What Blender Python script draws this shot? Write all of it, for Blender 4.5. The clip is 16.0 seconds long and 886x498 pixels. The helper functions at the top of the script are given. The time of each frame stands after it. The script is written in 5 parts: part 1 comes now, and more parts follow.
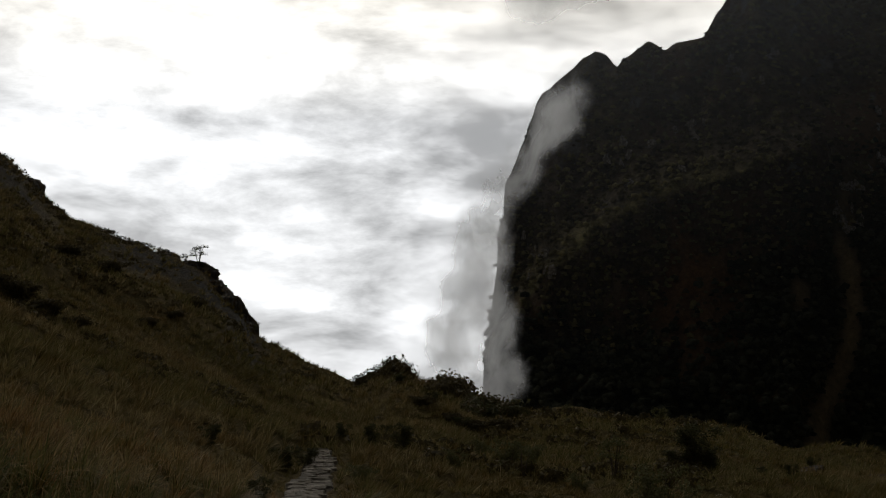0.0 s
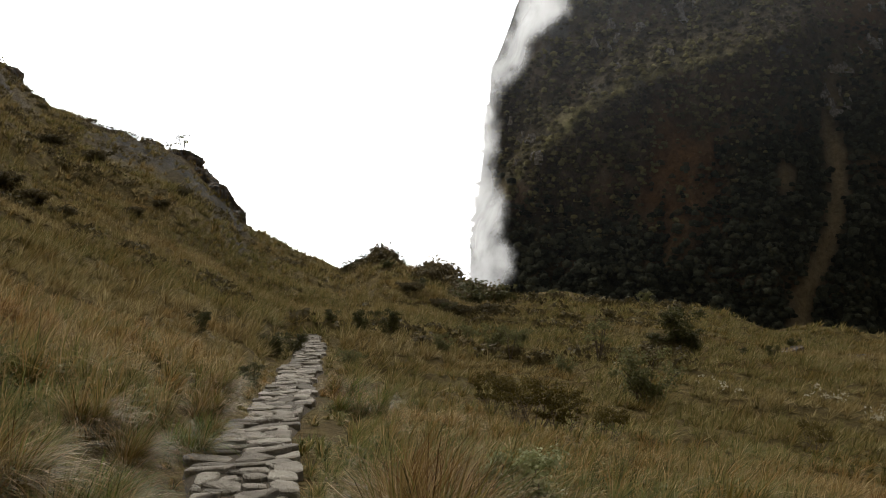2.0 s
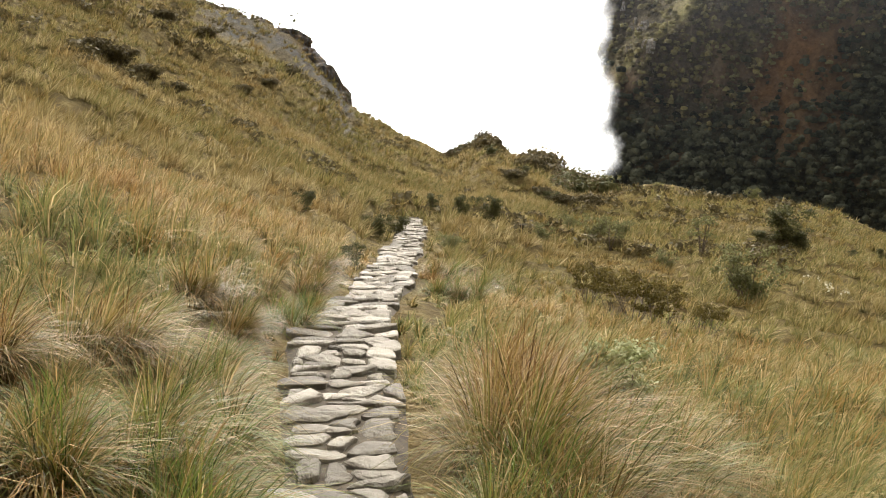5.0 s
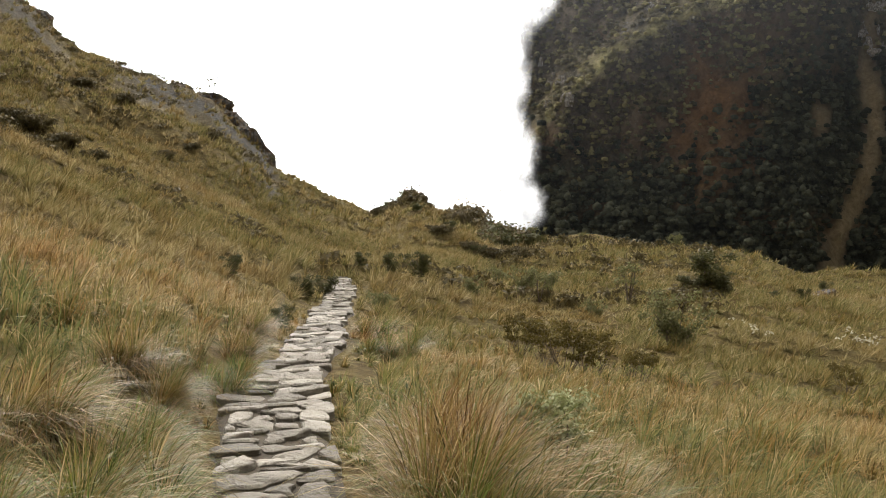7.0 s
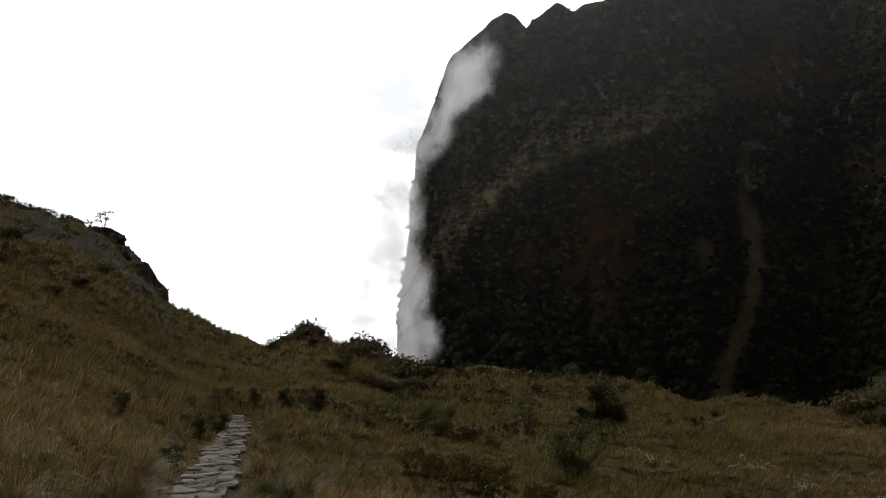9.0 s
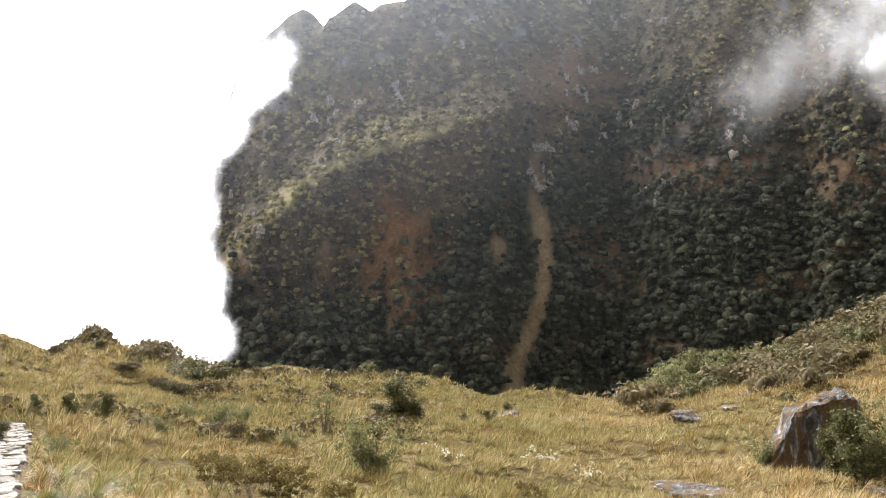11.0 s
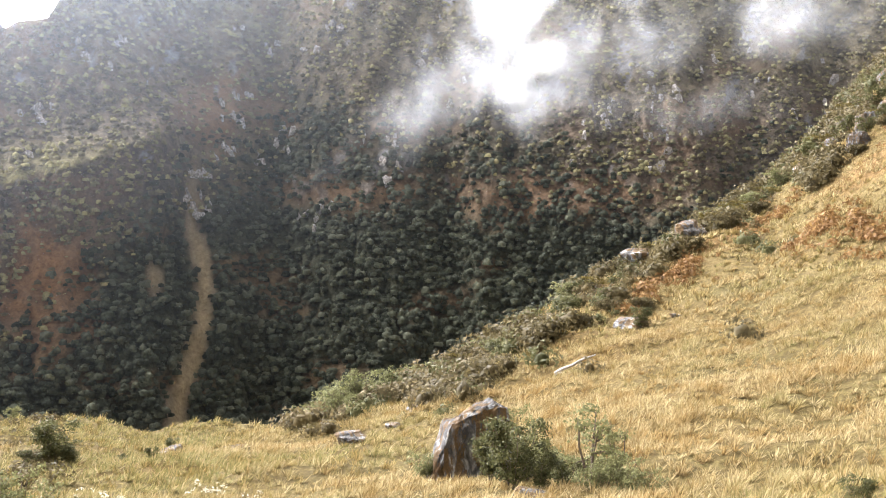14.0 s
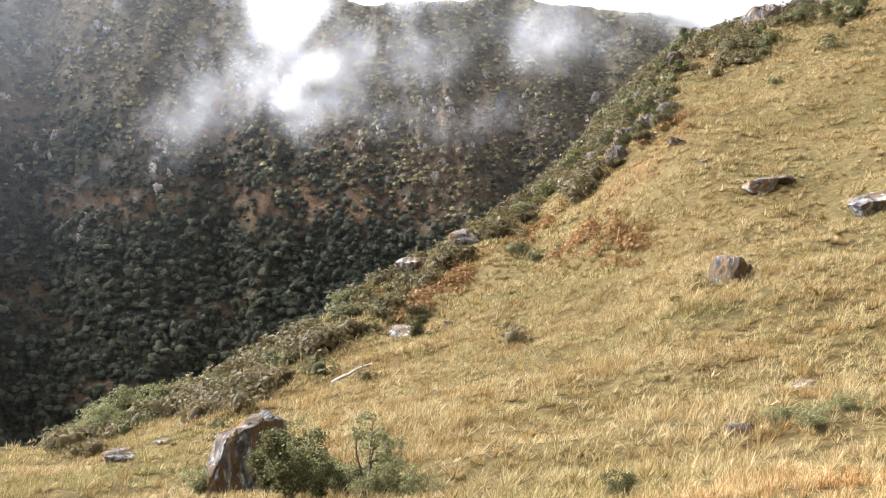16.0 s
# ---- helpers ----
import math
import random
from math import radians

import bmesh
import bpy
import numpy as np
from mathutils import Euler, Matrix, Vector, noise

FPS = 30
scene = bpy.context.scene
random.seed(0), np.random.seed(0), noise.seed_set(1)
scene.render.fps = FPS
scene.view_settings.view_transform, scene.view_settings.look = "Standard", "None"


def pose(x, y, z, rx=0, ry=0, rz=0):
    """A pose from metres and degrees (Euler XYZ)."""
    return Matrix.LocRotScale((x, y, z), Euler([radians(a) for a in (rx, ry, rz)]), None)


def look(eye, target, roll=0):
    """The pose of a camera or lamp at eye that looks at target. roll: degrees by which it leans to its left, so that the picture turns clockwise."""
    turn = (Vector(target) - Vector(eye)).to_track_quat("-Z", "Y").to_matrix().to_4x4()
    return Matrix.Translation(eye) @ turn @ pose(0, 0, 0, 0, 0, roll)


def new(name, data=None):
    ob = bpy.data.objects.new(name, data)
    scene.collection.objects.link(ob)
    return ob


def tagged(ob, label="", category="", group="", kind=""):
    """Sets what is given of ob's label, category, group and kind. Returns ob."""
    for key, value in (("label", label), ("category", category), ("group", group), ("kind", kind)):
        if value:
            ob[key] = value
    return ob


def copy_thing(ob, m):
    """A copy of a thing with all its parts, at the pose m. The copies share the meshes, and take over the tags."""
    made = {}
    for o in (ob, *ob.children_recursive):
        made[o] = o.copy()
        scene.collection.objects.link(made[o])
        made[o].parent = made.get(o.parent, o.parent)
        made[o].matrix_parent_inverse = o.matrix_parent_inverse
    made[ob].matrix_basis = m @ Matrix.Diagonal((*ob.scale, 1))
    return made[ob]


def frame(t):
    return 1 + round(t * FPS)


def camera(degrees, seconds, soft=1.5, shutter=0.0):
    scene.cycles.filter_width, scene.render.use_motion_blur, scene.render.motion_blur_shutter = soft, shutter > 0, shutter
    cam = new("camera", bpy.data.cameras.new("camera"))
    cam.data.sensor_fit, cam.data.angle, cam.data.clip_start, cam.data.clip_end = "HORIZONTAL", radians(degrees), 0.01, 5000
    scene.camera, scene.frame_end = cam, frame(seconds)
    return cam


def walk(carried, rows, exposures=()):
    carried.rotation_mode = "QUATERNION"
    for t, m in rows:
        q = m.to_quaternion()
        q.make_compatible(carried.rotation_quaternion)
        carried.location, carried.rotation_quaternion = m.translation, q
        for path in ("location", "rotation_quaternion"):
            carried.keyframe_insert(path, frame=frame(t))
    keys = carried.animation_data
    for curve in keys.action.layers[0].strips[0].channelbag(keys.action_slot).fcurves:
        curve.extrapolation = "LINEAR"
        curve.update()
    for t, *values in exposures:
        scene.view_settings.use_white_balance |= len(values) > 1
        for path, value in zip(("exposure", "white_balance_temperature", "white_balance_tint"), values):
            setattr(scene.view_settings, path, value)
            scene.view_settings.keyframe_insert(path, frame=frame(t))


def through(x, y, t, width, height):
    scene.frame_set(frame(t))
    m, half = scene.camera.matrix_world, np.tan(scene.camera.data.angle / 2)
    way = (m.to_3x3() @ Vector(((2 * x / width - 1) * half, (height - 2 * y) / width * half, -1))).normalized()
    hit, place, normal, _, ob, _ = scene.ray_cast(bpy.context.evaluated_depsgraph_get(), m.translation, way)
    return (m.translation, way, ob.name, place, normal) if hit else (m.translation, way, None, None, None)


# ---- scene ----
# the film's camera opens and closes and turns cooler on the way: seconds, stops, kelvin, tint
EXPO = [(0.0, -5.15, 6500, 10), (0.5, -4.6, 6500, 10), (1.0, -3.7, 6500, 10), (2.0, -2.85, 6500, 10), (3.0, -2.25, 6500, 10), (3.7, -1.6, 6500, 10), (5.8, -1.1, 6500, 10),
        (6.5, -1.15, 6500, 10), (7.0, -1.6, 6400, 11), (7.5, -2.7, 6400, 11), (8.0, -3.6, 6400, 11), (8.7, -4.0, 6400, 11), (10.8, -0.75, 6100, 14), (11.6, -0.2, 6050, 15),
        (12.5, 0.1, 5950, 16), (13.5, 0.15, 5850, 16), (14.1, 0.05, 5850, 16), (14.5, -0.2, 5750, 16), (16.0, -0.2, 5750, 16)]
EYE = 1.65
cam = camera(46.0, 16.0, soft=1.0)
walk(cam, [
    (0.0, pose(0.0, 0.0, 1.65, 88.99, -0.91, 0.24)),
    (0.5, pose(0.0, 0.0, 1.65, 86.34, -0.40, 0.09)),
    (1.0, pose(0.0, 0.0, 1.65, 84.00, 0.00, -0.00)),
    (1.5, pose(0.0, 0.0, 1.65, 83.98, 0.14, -0.01)),
    (2.0, pose(0.0, 0.0, 1.65, 82.79, -0.51, -0.52)),
    (2.5, pose(0.0, 0.0, 1.65, 82.01, -0.33, -0.63)),
    (3.0, pose(0.0, 0.0, 1.65, 80.47, -0.34, 0.87)),
    (3.5, pose(0.0, 0.0, 1.65, 78.96, -0.64, 3.69)),
    (3.7, pose(0.0, 0.0, 1.65, 78.91, -0.69, 4.44)),
    (5.8, pose(0.0, 0.0, 1.65, 75.34, -1.88, 5.35)),
    (6.0, pose(0.0, 0.0, 1.65, 75.40, -1.88, 5.29)),
    (6.5, pose(0.0, 0.0, 1.65, 76.09, -1.01, 2.93)),
    (7.0, pose(0.0, 0.0, 1.65, 79.64, -0.24, 1.08)),
    (7.5, pose(0.0, 0.0, 1.65, 82.83, -0.24, 1.12)),
    (8.0, pose(0.0, 0.0, 1.65, 84.69, -0.11, 0.10)),
    (8.5, pose(0.0, 0.0, 1.65, 86.06, -0.36, -1.67)),
    (8.7, pose(0.0, 0.0, 1.65, 86.77, -0.40, -2.76)),
    (10.8, pose(0.0, 0.0, 1.65, 86.98, -0.58, -14.95)),
    (11.0, pose(0.0, 0.0, 1.65, 86.99, -0.91, -15.67)),
    (11.5, pose(0.0, 0.0, 1.65, 87.05, -0.34, -18.11)),
    (12.0, pose(0.0, 0.0, 1.65, 87.05, 0.28, -21.25)),
    (12.5, pose(0.0, 0.0, 1.65, 87.07, 0.38, -24.93)),
    (13.0, pose(0.0, 0.0, 1.65, 87.92, 0.34, -27.04)),
    (13.5, pose(0.0, 0.0, 1.65, 88.18, 0.06, -29.61)),
    (14.0, pose(0.0, 0.0, 1.65, 88.54, 0.11, -34.18)),
    (14.5, pose(0.0, 0.0, 1.65, 89.11, 0.11, -37.65)),
    (15.0, pose(0.0, 0.0, 1.65, 89.24, 0.36, -39.75)),
    (15.5, pose(0.0, 0.0, 1.65, 89.15, 0.65, -41.73)),
    (16.0, pose(0.0, 0.0, 1.65, 89.03, 0.08, -46.40)),
], exposures=EXPO)

# ---------------------------------------------------------------- light
SUN_AZ, SUN_EL = -24.0, 51.0


def toward(az, el):
    a, e = radians(az), radians(el)
    return Vector((math.sin(a) * math.cos(e), math.cos(a) * math.cos(e), math.sin(e)))


def make_world():
    w = bpy.data.worlds.new("sky")
    scene.world = w
    w.use_nodes = True
    nt = w.node_tree
    nt.nodes.clear()
    n, ln = nt.nodes.new, nt.links.new
    out, bg = n("ShaderNodeOutputWorld"), n("ShaderNodeBackground")
    sky = n("ShaderNodeTexSky")
    sky.sky_type, sky.sun_disc = "NISHITA", False
    sky.sun_elevation, sky.sun_rotation = radians(SUN_EL), radians(SUN_AZ)
    sky.altitude = 3900
    tc = n("ShaderNodeTexCoord")
    # a cloud deck, flattened towards the horizon; its bright glow is placed low ahead to fit the view, apart from the
    # sun lamp
    mp = n("ShaderNodeMapping")
    mp.inputs["Scale"].default_value = (1.0, 1.0, 2.6)
    ln(tc.outputs["Generated"], mp.inputs[0])
    n1, n2 = n("ShaderNodeTexNoise"), n("ShaderNodeTexNoise")
    for q, s, d, r, dist in ((n1, 2.1, 8, 0.6, 0.0), (n2, 6.0, 8, 0.6, 0.2)):
        q.inputs["Scale"].default_value, q.inputs["Detail"].default_value = s, d
        q.inputs["Roughness"].default_value, q.inputs["Distortion"].default_value = r, dist
        ln(mp.outputs[0], q.inputs["Vector"])
    add = n("ShaderNodeMath")
    add.operation = "ADD"
    ln(n1.outputs[0], add.inputs[0]), ln(n2.outputs[0], add.inputs[1])
    cover = n("ShaderNodeMapRange")
    cover.inputs["From Min"].default_value, cover.inputs["From Max"].default_value = 0.72, 1.12
    ln(add.outputs[0], cover.inputs["Value"])
    dot = n("ShaderNodeVectorMath")
    dot.operation = "DOT_PRODUCT"
    dot.inputs[1].default_value = toward(SUN_AZ + 20, 16)
    ln(tc.outputs["Generated"], dot.inputs[0])
    glow = n("ShaderNodeMapRange")
    glow.interpolation_type = "SMOOTHSTEP"
    for k, v in (("From Min", 0.5), ("From Max", 1.0), ("To Min", 1.15), ("To Max", 36.0)):
        glow.inputs[k].default_value = v
    ln(dot.outputs["Value"], glow.inputs["Value"])
    shade = n("ShaderNodeMapRange")
    for k, v in (("From Min", 0.8), ("From Max", 1.12), ("To Min", 0.5), ("To Max", 1.3)):
        shade.inputs[k].default_value = v
    ln(add.outputs[0], shade.inputs["Value"])
    rad = n("ShaderNodeMath")
    rad.operation = "MULTIPLY"
    ln(glow.outputs[0], rad.inputs[0]), ln(shade.outputs[0], rad.inputs[1])
    white = n("ShaderNodeVectorMath")
    white.operation = "SCALE"
    # warmer where the deck thins out higher up
    rise = n("ShaderNodeSeparateXYZ")
    ln(tc.outputs["Generated"], rise.inputs[0])
    warm = n("ShaderNodeMapRange")
    warm.inputs["From Min"].default_value, warm.inputs["From Max"].default_value = 0.1, 0.24
    ln(rise.outputs["Z"], warm.inputs["Value"])
    hue = n("ShaderNodeMix")
    hue.data_type = "RGBA"
    hue.inputs[6].default_value, hue.inputs[7].default_value = (0.97, 0.985, 1.0, 1), (1.0, 0.955, 0.86, 1)
    ln(warm.outputs[0], hue.inputs[0]), ln(hue.outputs[2], white.inputs[0])
    ln(rad.outputs[0], white.inputs["Scale"])
    blue = n("ShaderNodeVectorMath")
    blue.operation = "SCALE"
    blue.inputs["Scale"].default_value = 0.12
    ln(sky.outputs[0], blue.inputs[0])
    mix = n("ShaderNodeMix")
    mix.data_type = "RGBA"
    mix.inputs[0].default_value = 0.85
    keep = n("ShaderNodeMapRange")
    keep.inputs["To Min"].default_value, keep.inputs["To Max"].default_value = 0.8, 1.0
    ln(cover.outputs[0], keep.inputs["Value"])
    ln(keep.outputs[0], mix.inputs[0])
    ln(blue.outputs[0], mix.inputs[6]), ln(white.outputs[0], mix.inputs[7])
    ln(mix.outputs[2], bg.inputs["Color"])
    bg.inputs["Strength"].default_value = 1.0
    ln(bg.outputs[0], out.inputs[0])


make_world()
lamp = bpy.data.lights.new("sun", "SUN")
lamp.energy, lamp.angle, lamp.color = 3.4, radians(4.0), (1.0, 0.94, 0.84)
sun = new("sun", lamp)
sun.matrix_world = look(toward(SUN_AZ, SUN_EL) * 300, (0, 0, 0))


# ---------------------------------------------------------------- materials
class Nodes:
    """A small hand for building node materials."""

    def __init__(self, name):
        self.mat = bpy.data.materials.new(name)
        self.mat.use_nodes = True
        self.tree = self.mat.node_tree
        self.tree.nodes.clear()
        self.out = self.tree.nodes.new("ShaderNodeOutputMaterial")

    def add(self, kind, **sockets):
        node = self.tree.nodes.new(kind)
        for key, value in sockets.items():
            self.put(node.inputs[key.replace("_", " ")], value)
        return node

    def put(self, socket, value):
        if isinstance(value, bpy.types.NodeSocket):
            self.tree.links.new(value, socket)
        else:
            socket.default_value = value

    def coords(self):
        return self.add("ShaderNodeTexCoord").outputs["Object"]

    def noise(self, scale, detail=5, rough=0.6, vec=None, distortion=0.0):
        q = self.add("ShaderNodeTexNoise", Scale=scale, Detail=detail, Roughness=rough, Distortion=distortion)
        self.put(q.inputs["Vector"], vec or self.coords())
        return q.outputs[0]

    def ramp(self, fac, stops):
        r = self.add("ShaderNodeValToRGB")
        e = r.color_ramp.elements
        while len(e) < len(stops):
            e.new(0.5)
        for el, (p, c) in zip(e, stops):
            el.position, el.color = p, (*c, 1)
        self.put(r.inputs[0], fac)
        return r.outputs[0]

    def math(self, op, a, b=0.0, clamp=False):
        m = self.add("ShaderNodeMath")
        m.operation, m.use_clamp = op, clamp
        self.put(m.inputs[0], a), self.put(m.inputs[1], b)
        return m.outputs[0]

    def mix(self, fac, a, b):
        m = self.add("ShaderNodeMix")
        m.data_type = "RGBA"
        for i, v in ((0, fac), (6, a), (7, b)):
            self.put(m.inputs[i], v if not isinstance(v, tuple) else (*v, 1))
        return m.outputs[2]

    def span(self, value, a, b, c=0.0, d=1.0):
        m = self.add("ShaderNodeMapRange")
        for k, v in zip(("Value", "From Min", "From Max", "To Min", "To Max"), (value, a, b, c, d)):
            self.put(m.inputs[k], v)
        return m.outputs[0]

    def attr(self, name):
        a = self.add("ShaderNodeAttribute")
        a.attribute_name = name
        return a.outputs["Fac"]

    def island(self):
        return self.add("ShaderNodeNewGeometry").outputs["Random Per Island"]

    def each(self):
        return self.add("ShaderNodeObjectInfo").outputs["Random"]

    def bump(self, height, strength=0.5, distance=0.1):
        return self.add("ShaderNodeBump", Height=height, Strength=strength, Distance=distance).outputs[0]

    def surface(self, color, rough=0.9, normal=None, spec=0.2):
        p = self.add("ShaderNodeBsdfPrincipled", Roughness=rough)
        self.put(p.inputs["Base Color"], color if not isinstance(color, tuple) else (*color, 1))
        p.inputs["Specular IOR Level"].default_value = spec
        if normal:
            self.put(p.inputs["Normal"], normal)
        self.put(self.out.inputs[0], p.outputs[0])
        return self.mat

    def leaf(self, color, through=0.35, rough=0.55, spec=0.25):
        p = self.add("ShaderNodeBsdfPrincipled", Roughness=rough)
        self.put(p.inputs["Base Color"], color)
        p.inputs["Specular IOR Level"].default_value = spec
        t = self.add("ShaderNodeBsdfTranslucent", Color=color)
        m = self.add("ShaderNodeMixShader", Fac=through)
        self.put(m.inputs[1], p.outputs[0]), self.put(m.inputs[2], t.outputs[0])
        self.put(self.out.inputs[0], m.outputs[0])
        return self.mat


def turf_material():
    k = Nodes("dry turf")
    big, fine, grit = k.noise(0.12, 4), k.noise(1.6, 6, 0.65), k.noise(14.0, 5, 0.7)
    c = k.ramp(fine, [(0.25, (0.09, 0.068, 0.033)), (0.5, (0.205, 0.15, 0.06)), (0.75, (0.33, 0.258, 0.112))])
    g = k.ramp(fine, [(0.25, (0.05, 0.05, 0.022)), (0.6, (0.13, 0.12, 0.045)), (0.8, (0.22, 0.19, 0.08))])
    c = k.mix(k.span(big, 0.42, 0.66, 0.0, 0.6), c, g)
    c = k.mix(k.attr("rust"), c, k.ramp(grit, [(0.3, (0.13, 0.065, 0.025)), (0.7, (0.30, 0.165, 0.06))]))
    c = k.mix(k.attr("rock"), c, k.ramp(fine, [(0.3, (0.04, 0.043, 0.049)), (0.55, (0.10, 0.104, 0.112)), (0.8, (0.21, 0.212, 0.218))]))
    # hollows between tufts: bumped lower, their shade painted into the turf colour
    tuft_gap = k.noise(4.2, 4, 0.7)
    c = k.mix(k.span(tuft_gap, 0.38, 0.6, 0.0, 0.7), c, (0.08, 0.058, 0.022))
    h = k.math("ADD", k.math("SUBTRACT", fine, k.math("MULTIPLY", tuft_gap, 1.2)), k.math("MULTIPLY", grit, 0.6))
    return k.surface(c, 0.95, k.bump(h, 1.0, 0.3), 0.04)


def grass_material(name, dry, green, rough=0.6, spec=0.05, withered=(0.78, 0.62, 0.44)):
    k = Nodes(name)
    dry_c = k.ramp(k.island(), [(0.0, dry[0]), (0.5, dry[1]), (1.0, dry[2])])
    green_c = k.ramp(k.island(), [(0.0, green[0]), (0.6, green[1]), (0.88, dry[1]), (1.0, dry[2])])
    c = k.mix(k.attr("tint"), dry_c, green_c)
    brown = k.add("ShaderNodeMix")
    brown.data_type, brown.blend_type = "RGBA", "MULTIPLY"
    k.put(brown.inputs[0], k.span(k.noise(0.7, 4, 0.6), 0.44, 0.62))
    k.put(brown.inputs[6], c), k.put(brown.inputs[7], (*withered, 1))
    return k.leaf(brown.outputs[2], 0.32, rough, spec)


def leaf_material(name, lo, mid, hi, through=0.3, tone=0.9, spec=0.07):
    k = Nodes(name)
    v = k.math("ADD", k.math("MULTIPLY", k.island(), 0.4), k.math("MULTIPLY", k.noise(tone, 3), 0.75))
    return k.leaf(k.ramp(v, [(0.1, lo), (0.55, mid), (0.98, hi)]), through, 0.6, spec)


def canopy_material(name, lo, mid, hi):
    """Far crowns: a tone for each, broken by leaf clusters."""
    k = Nodes(name)
    fine, wide = k.noise(1.5, 4, 0.7), k.noise(0.035, 3)
    v = k.math("ADD", k.math("ADD", k.math("MULTIPLY", k.attr("tone"), 0.4), k.math("MULTIPLY", fine, 0.45)), k.math("MULTIPLY", wide, 0.3))
    return k.surface(k.ramp(v, [(0.3, lo), (0.56, mid), (0.85, hi)]), 0.8, k.bump(fine, 1.0, 0.9), 0.05)


def wood_material():
    k = Nodes("bare wood")
    v = k.noise(18.0, 6, 0.7)
    return k.surface(k.ramp(v, [(0.3, (0.05, 0.038, 0.028)), (0.7, (0.19, 0.15, 0.11))]), 0.85, k.bump(v, 0.6, 0.02))


def rock_material(name, dark, mid, pale, moss=0.5):
    k = Nodes(name)
    m = k.add("ShaderNodeMapping")
    m.inputs["Scale"].default_value = (1.2, 1.2, 0.38)
    k.put(m.inputs[0], k.coords())
    a, b, c = k.noise(0.9, 6, 0.62), k.noise(3.6, 8, 0.7, m.outputs[0], 0.6), k.noise(26.0, 5, 0.7)
    base = k.ramp(k.math("ADD", k.math("MULTIPLY", a, 0.4), k.math("MULTIPLY", b, 0.6)), [(0.43, dark), (0.52, mid), (0.59, pale)])
    base = k.mix(k.math("MULTIPLY", k.span(c, 0.45, 0.75), 0.35), base, dark)
    grow = k.math("MULTIPLY", k.span(k.noise(2.3, 6, 0.68, m.outputs[0], 0.4), 0.48, 0.52), moss)
    base = k.mix(grow, base, k.ramp(c, [(0.3, (0.055, 0.033, 0.014)), (0.7, (0.2, 0.12, 0.042))]))
    return k.surface(base, 0.85, k.bump(k.math("ADD", b, k.math("MULTIPLY", c, 0.4)), 0.9, 0.15), 0.25)


def flagstone_material():
    k = Nodes("worn granite flagstone")
    b, c, r = k.noise(5.0, 7, 0.65), k.noise(45.0, 5, 0.7), k.each()
    base = k.ramp(k.math("ADD", k.math("MULTIPLY", b, 0.6), k.math("MULTIPLY", r, 0.4)),
                  [(0.2, (0.09, 0.078, 0.062)), (0.45, (0.24, 0.214, 0.178)), (0.75, (0.46, 0.42, 0.36))])
    base = k.mix(k.span(c, 0.55, 0.8, 0.0, 0.5), base, (0.06, 0.052, 0.042))
    base = k.mix(k.span(k.noise(2.3, 4), 0.56, 0.68, 0.0, 0.6), base, (0.09, 0.075, 0.035))
    return k.surface(base, 0.78, k.bump(k.math("ADD", k.math("MULTIPLY", k.noise(9.0, 8, 0.7, distortion=1.2), 1.3), k.math("MULTIPLY", c, 0.3)), 1.0, 0.05), 0.14)


def earth_material():
    k = Nodes("trodden earth")
    v = k.noise(7.0, 7, 0.7)
    return k.surface(k.ramp(v, [(0.3, (0.025, 0.019, 0.012)), (0.7, (0.085, 0.065, 0.042))]), 0.95, k.bump(v, 0.8, 0.04))


def wall_material():
    """The far mountain: thin brown turf, rock and bare slides."""
    k = Nodes("mountain scrub")
    a, b, c = k.noise(0.012, 5, 0.6), k.noise(0.11, 8, 0.75, distortion=0.4), k.noise(0.5, 6, 0.7)
    low = k.ramp(b, [(0.34, (0.04, 0.035, 0.028)), (0.52, (0.125, 0.1, 0.075)), (0.72, (0.25, 0.2, 0.14))])
    high = k.ramp(b, [(0.38, (0.075, 0.066, 0.033)), (0.5, (0.2, 0.18, 0.08)), (0.66, (0.36, 0.33, 0.15))])
    # lighter upland grass; the spur's sunlit edge is painted in with it
    base = k.mix(k.math("ADD", k.attr("meadow"), k.span(a, 0.5, 0.9, 0.0, 0.5), True), low, high)
    # forest floor colour, darkened to stand for shade between the crowns
    base = k.mix(k.attr("shaded_floor"), base, k.ramp(c, [(0.3, (0.02, 0.023, 0.014)), (0.7, (0.07, 0.07, 0.042))]))
    base = k.mix(k.attr("rust"), base, k.ramp(c, [(0.3, (0.11, 0.062, 0.032)), (0.7, (0.29, 0.165, 0.08))]))
    base = k.mix(k.attr("scar"), base, k.ramp(c, [(0.3, (0.17, 0.13, 0.075)), (0.7, (0.36, 0.285, 0.17))]))
    base = k.mix(k.attr("rock"), base, k.ramp(c, [(0.3, (0.09, 0.085, 0.085)), (0.7, (0.30, 0.29, 0.28))]))
    return k.surface(base, 0.95, k.bump(k.math("ADD", b, c), 0.9, 2.5), 0.1)


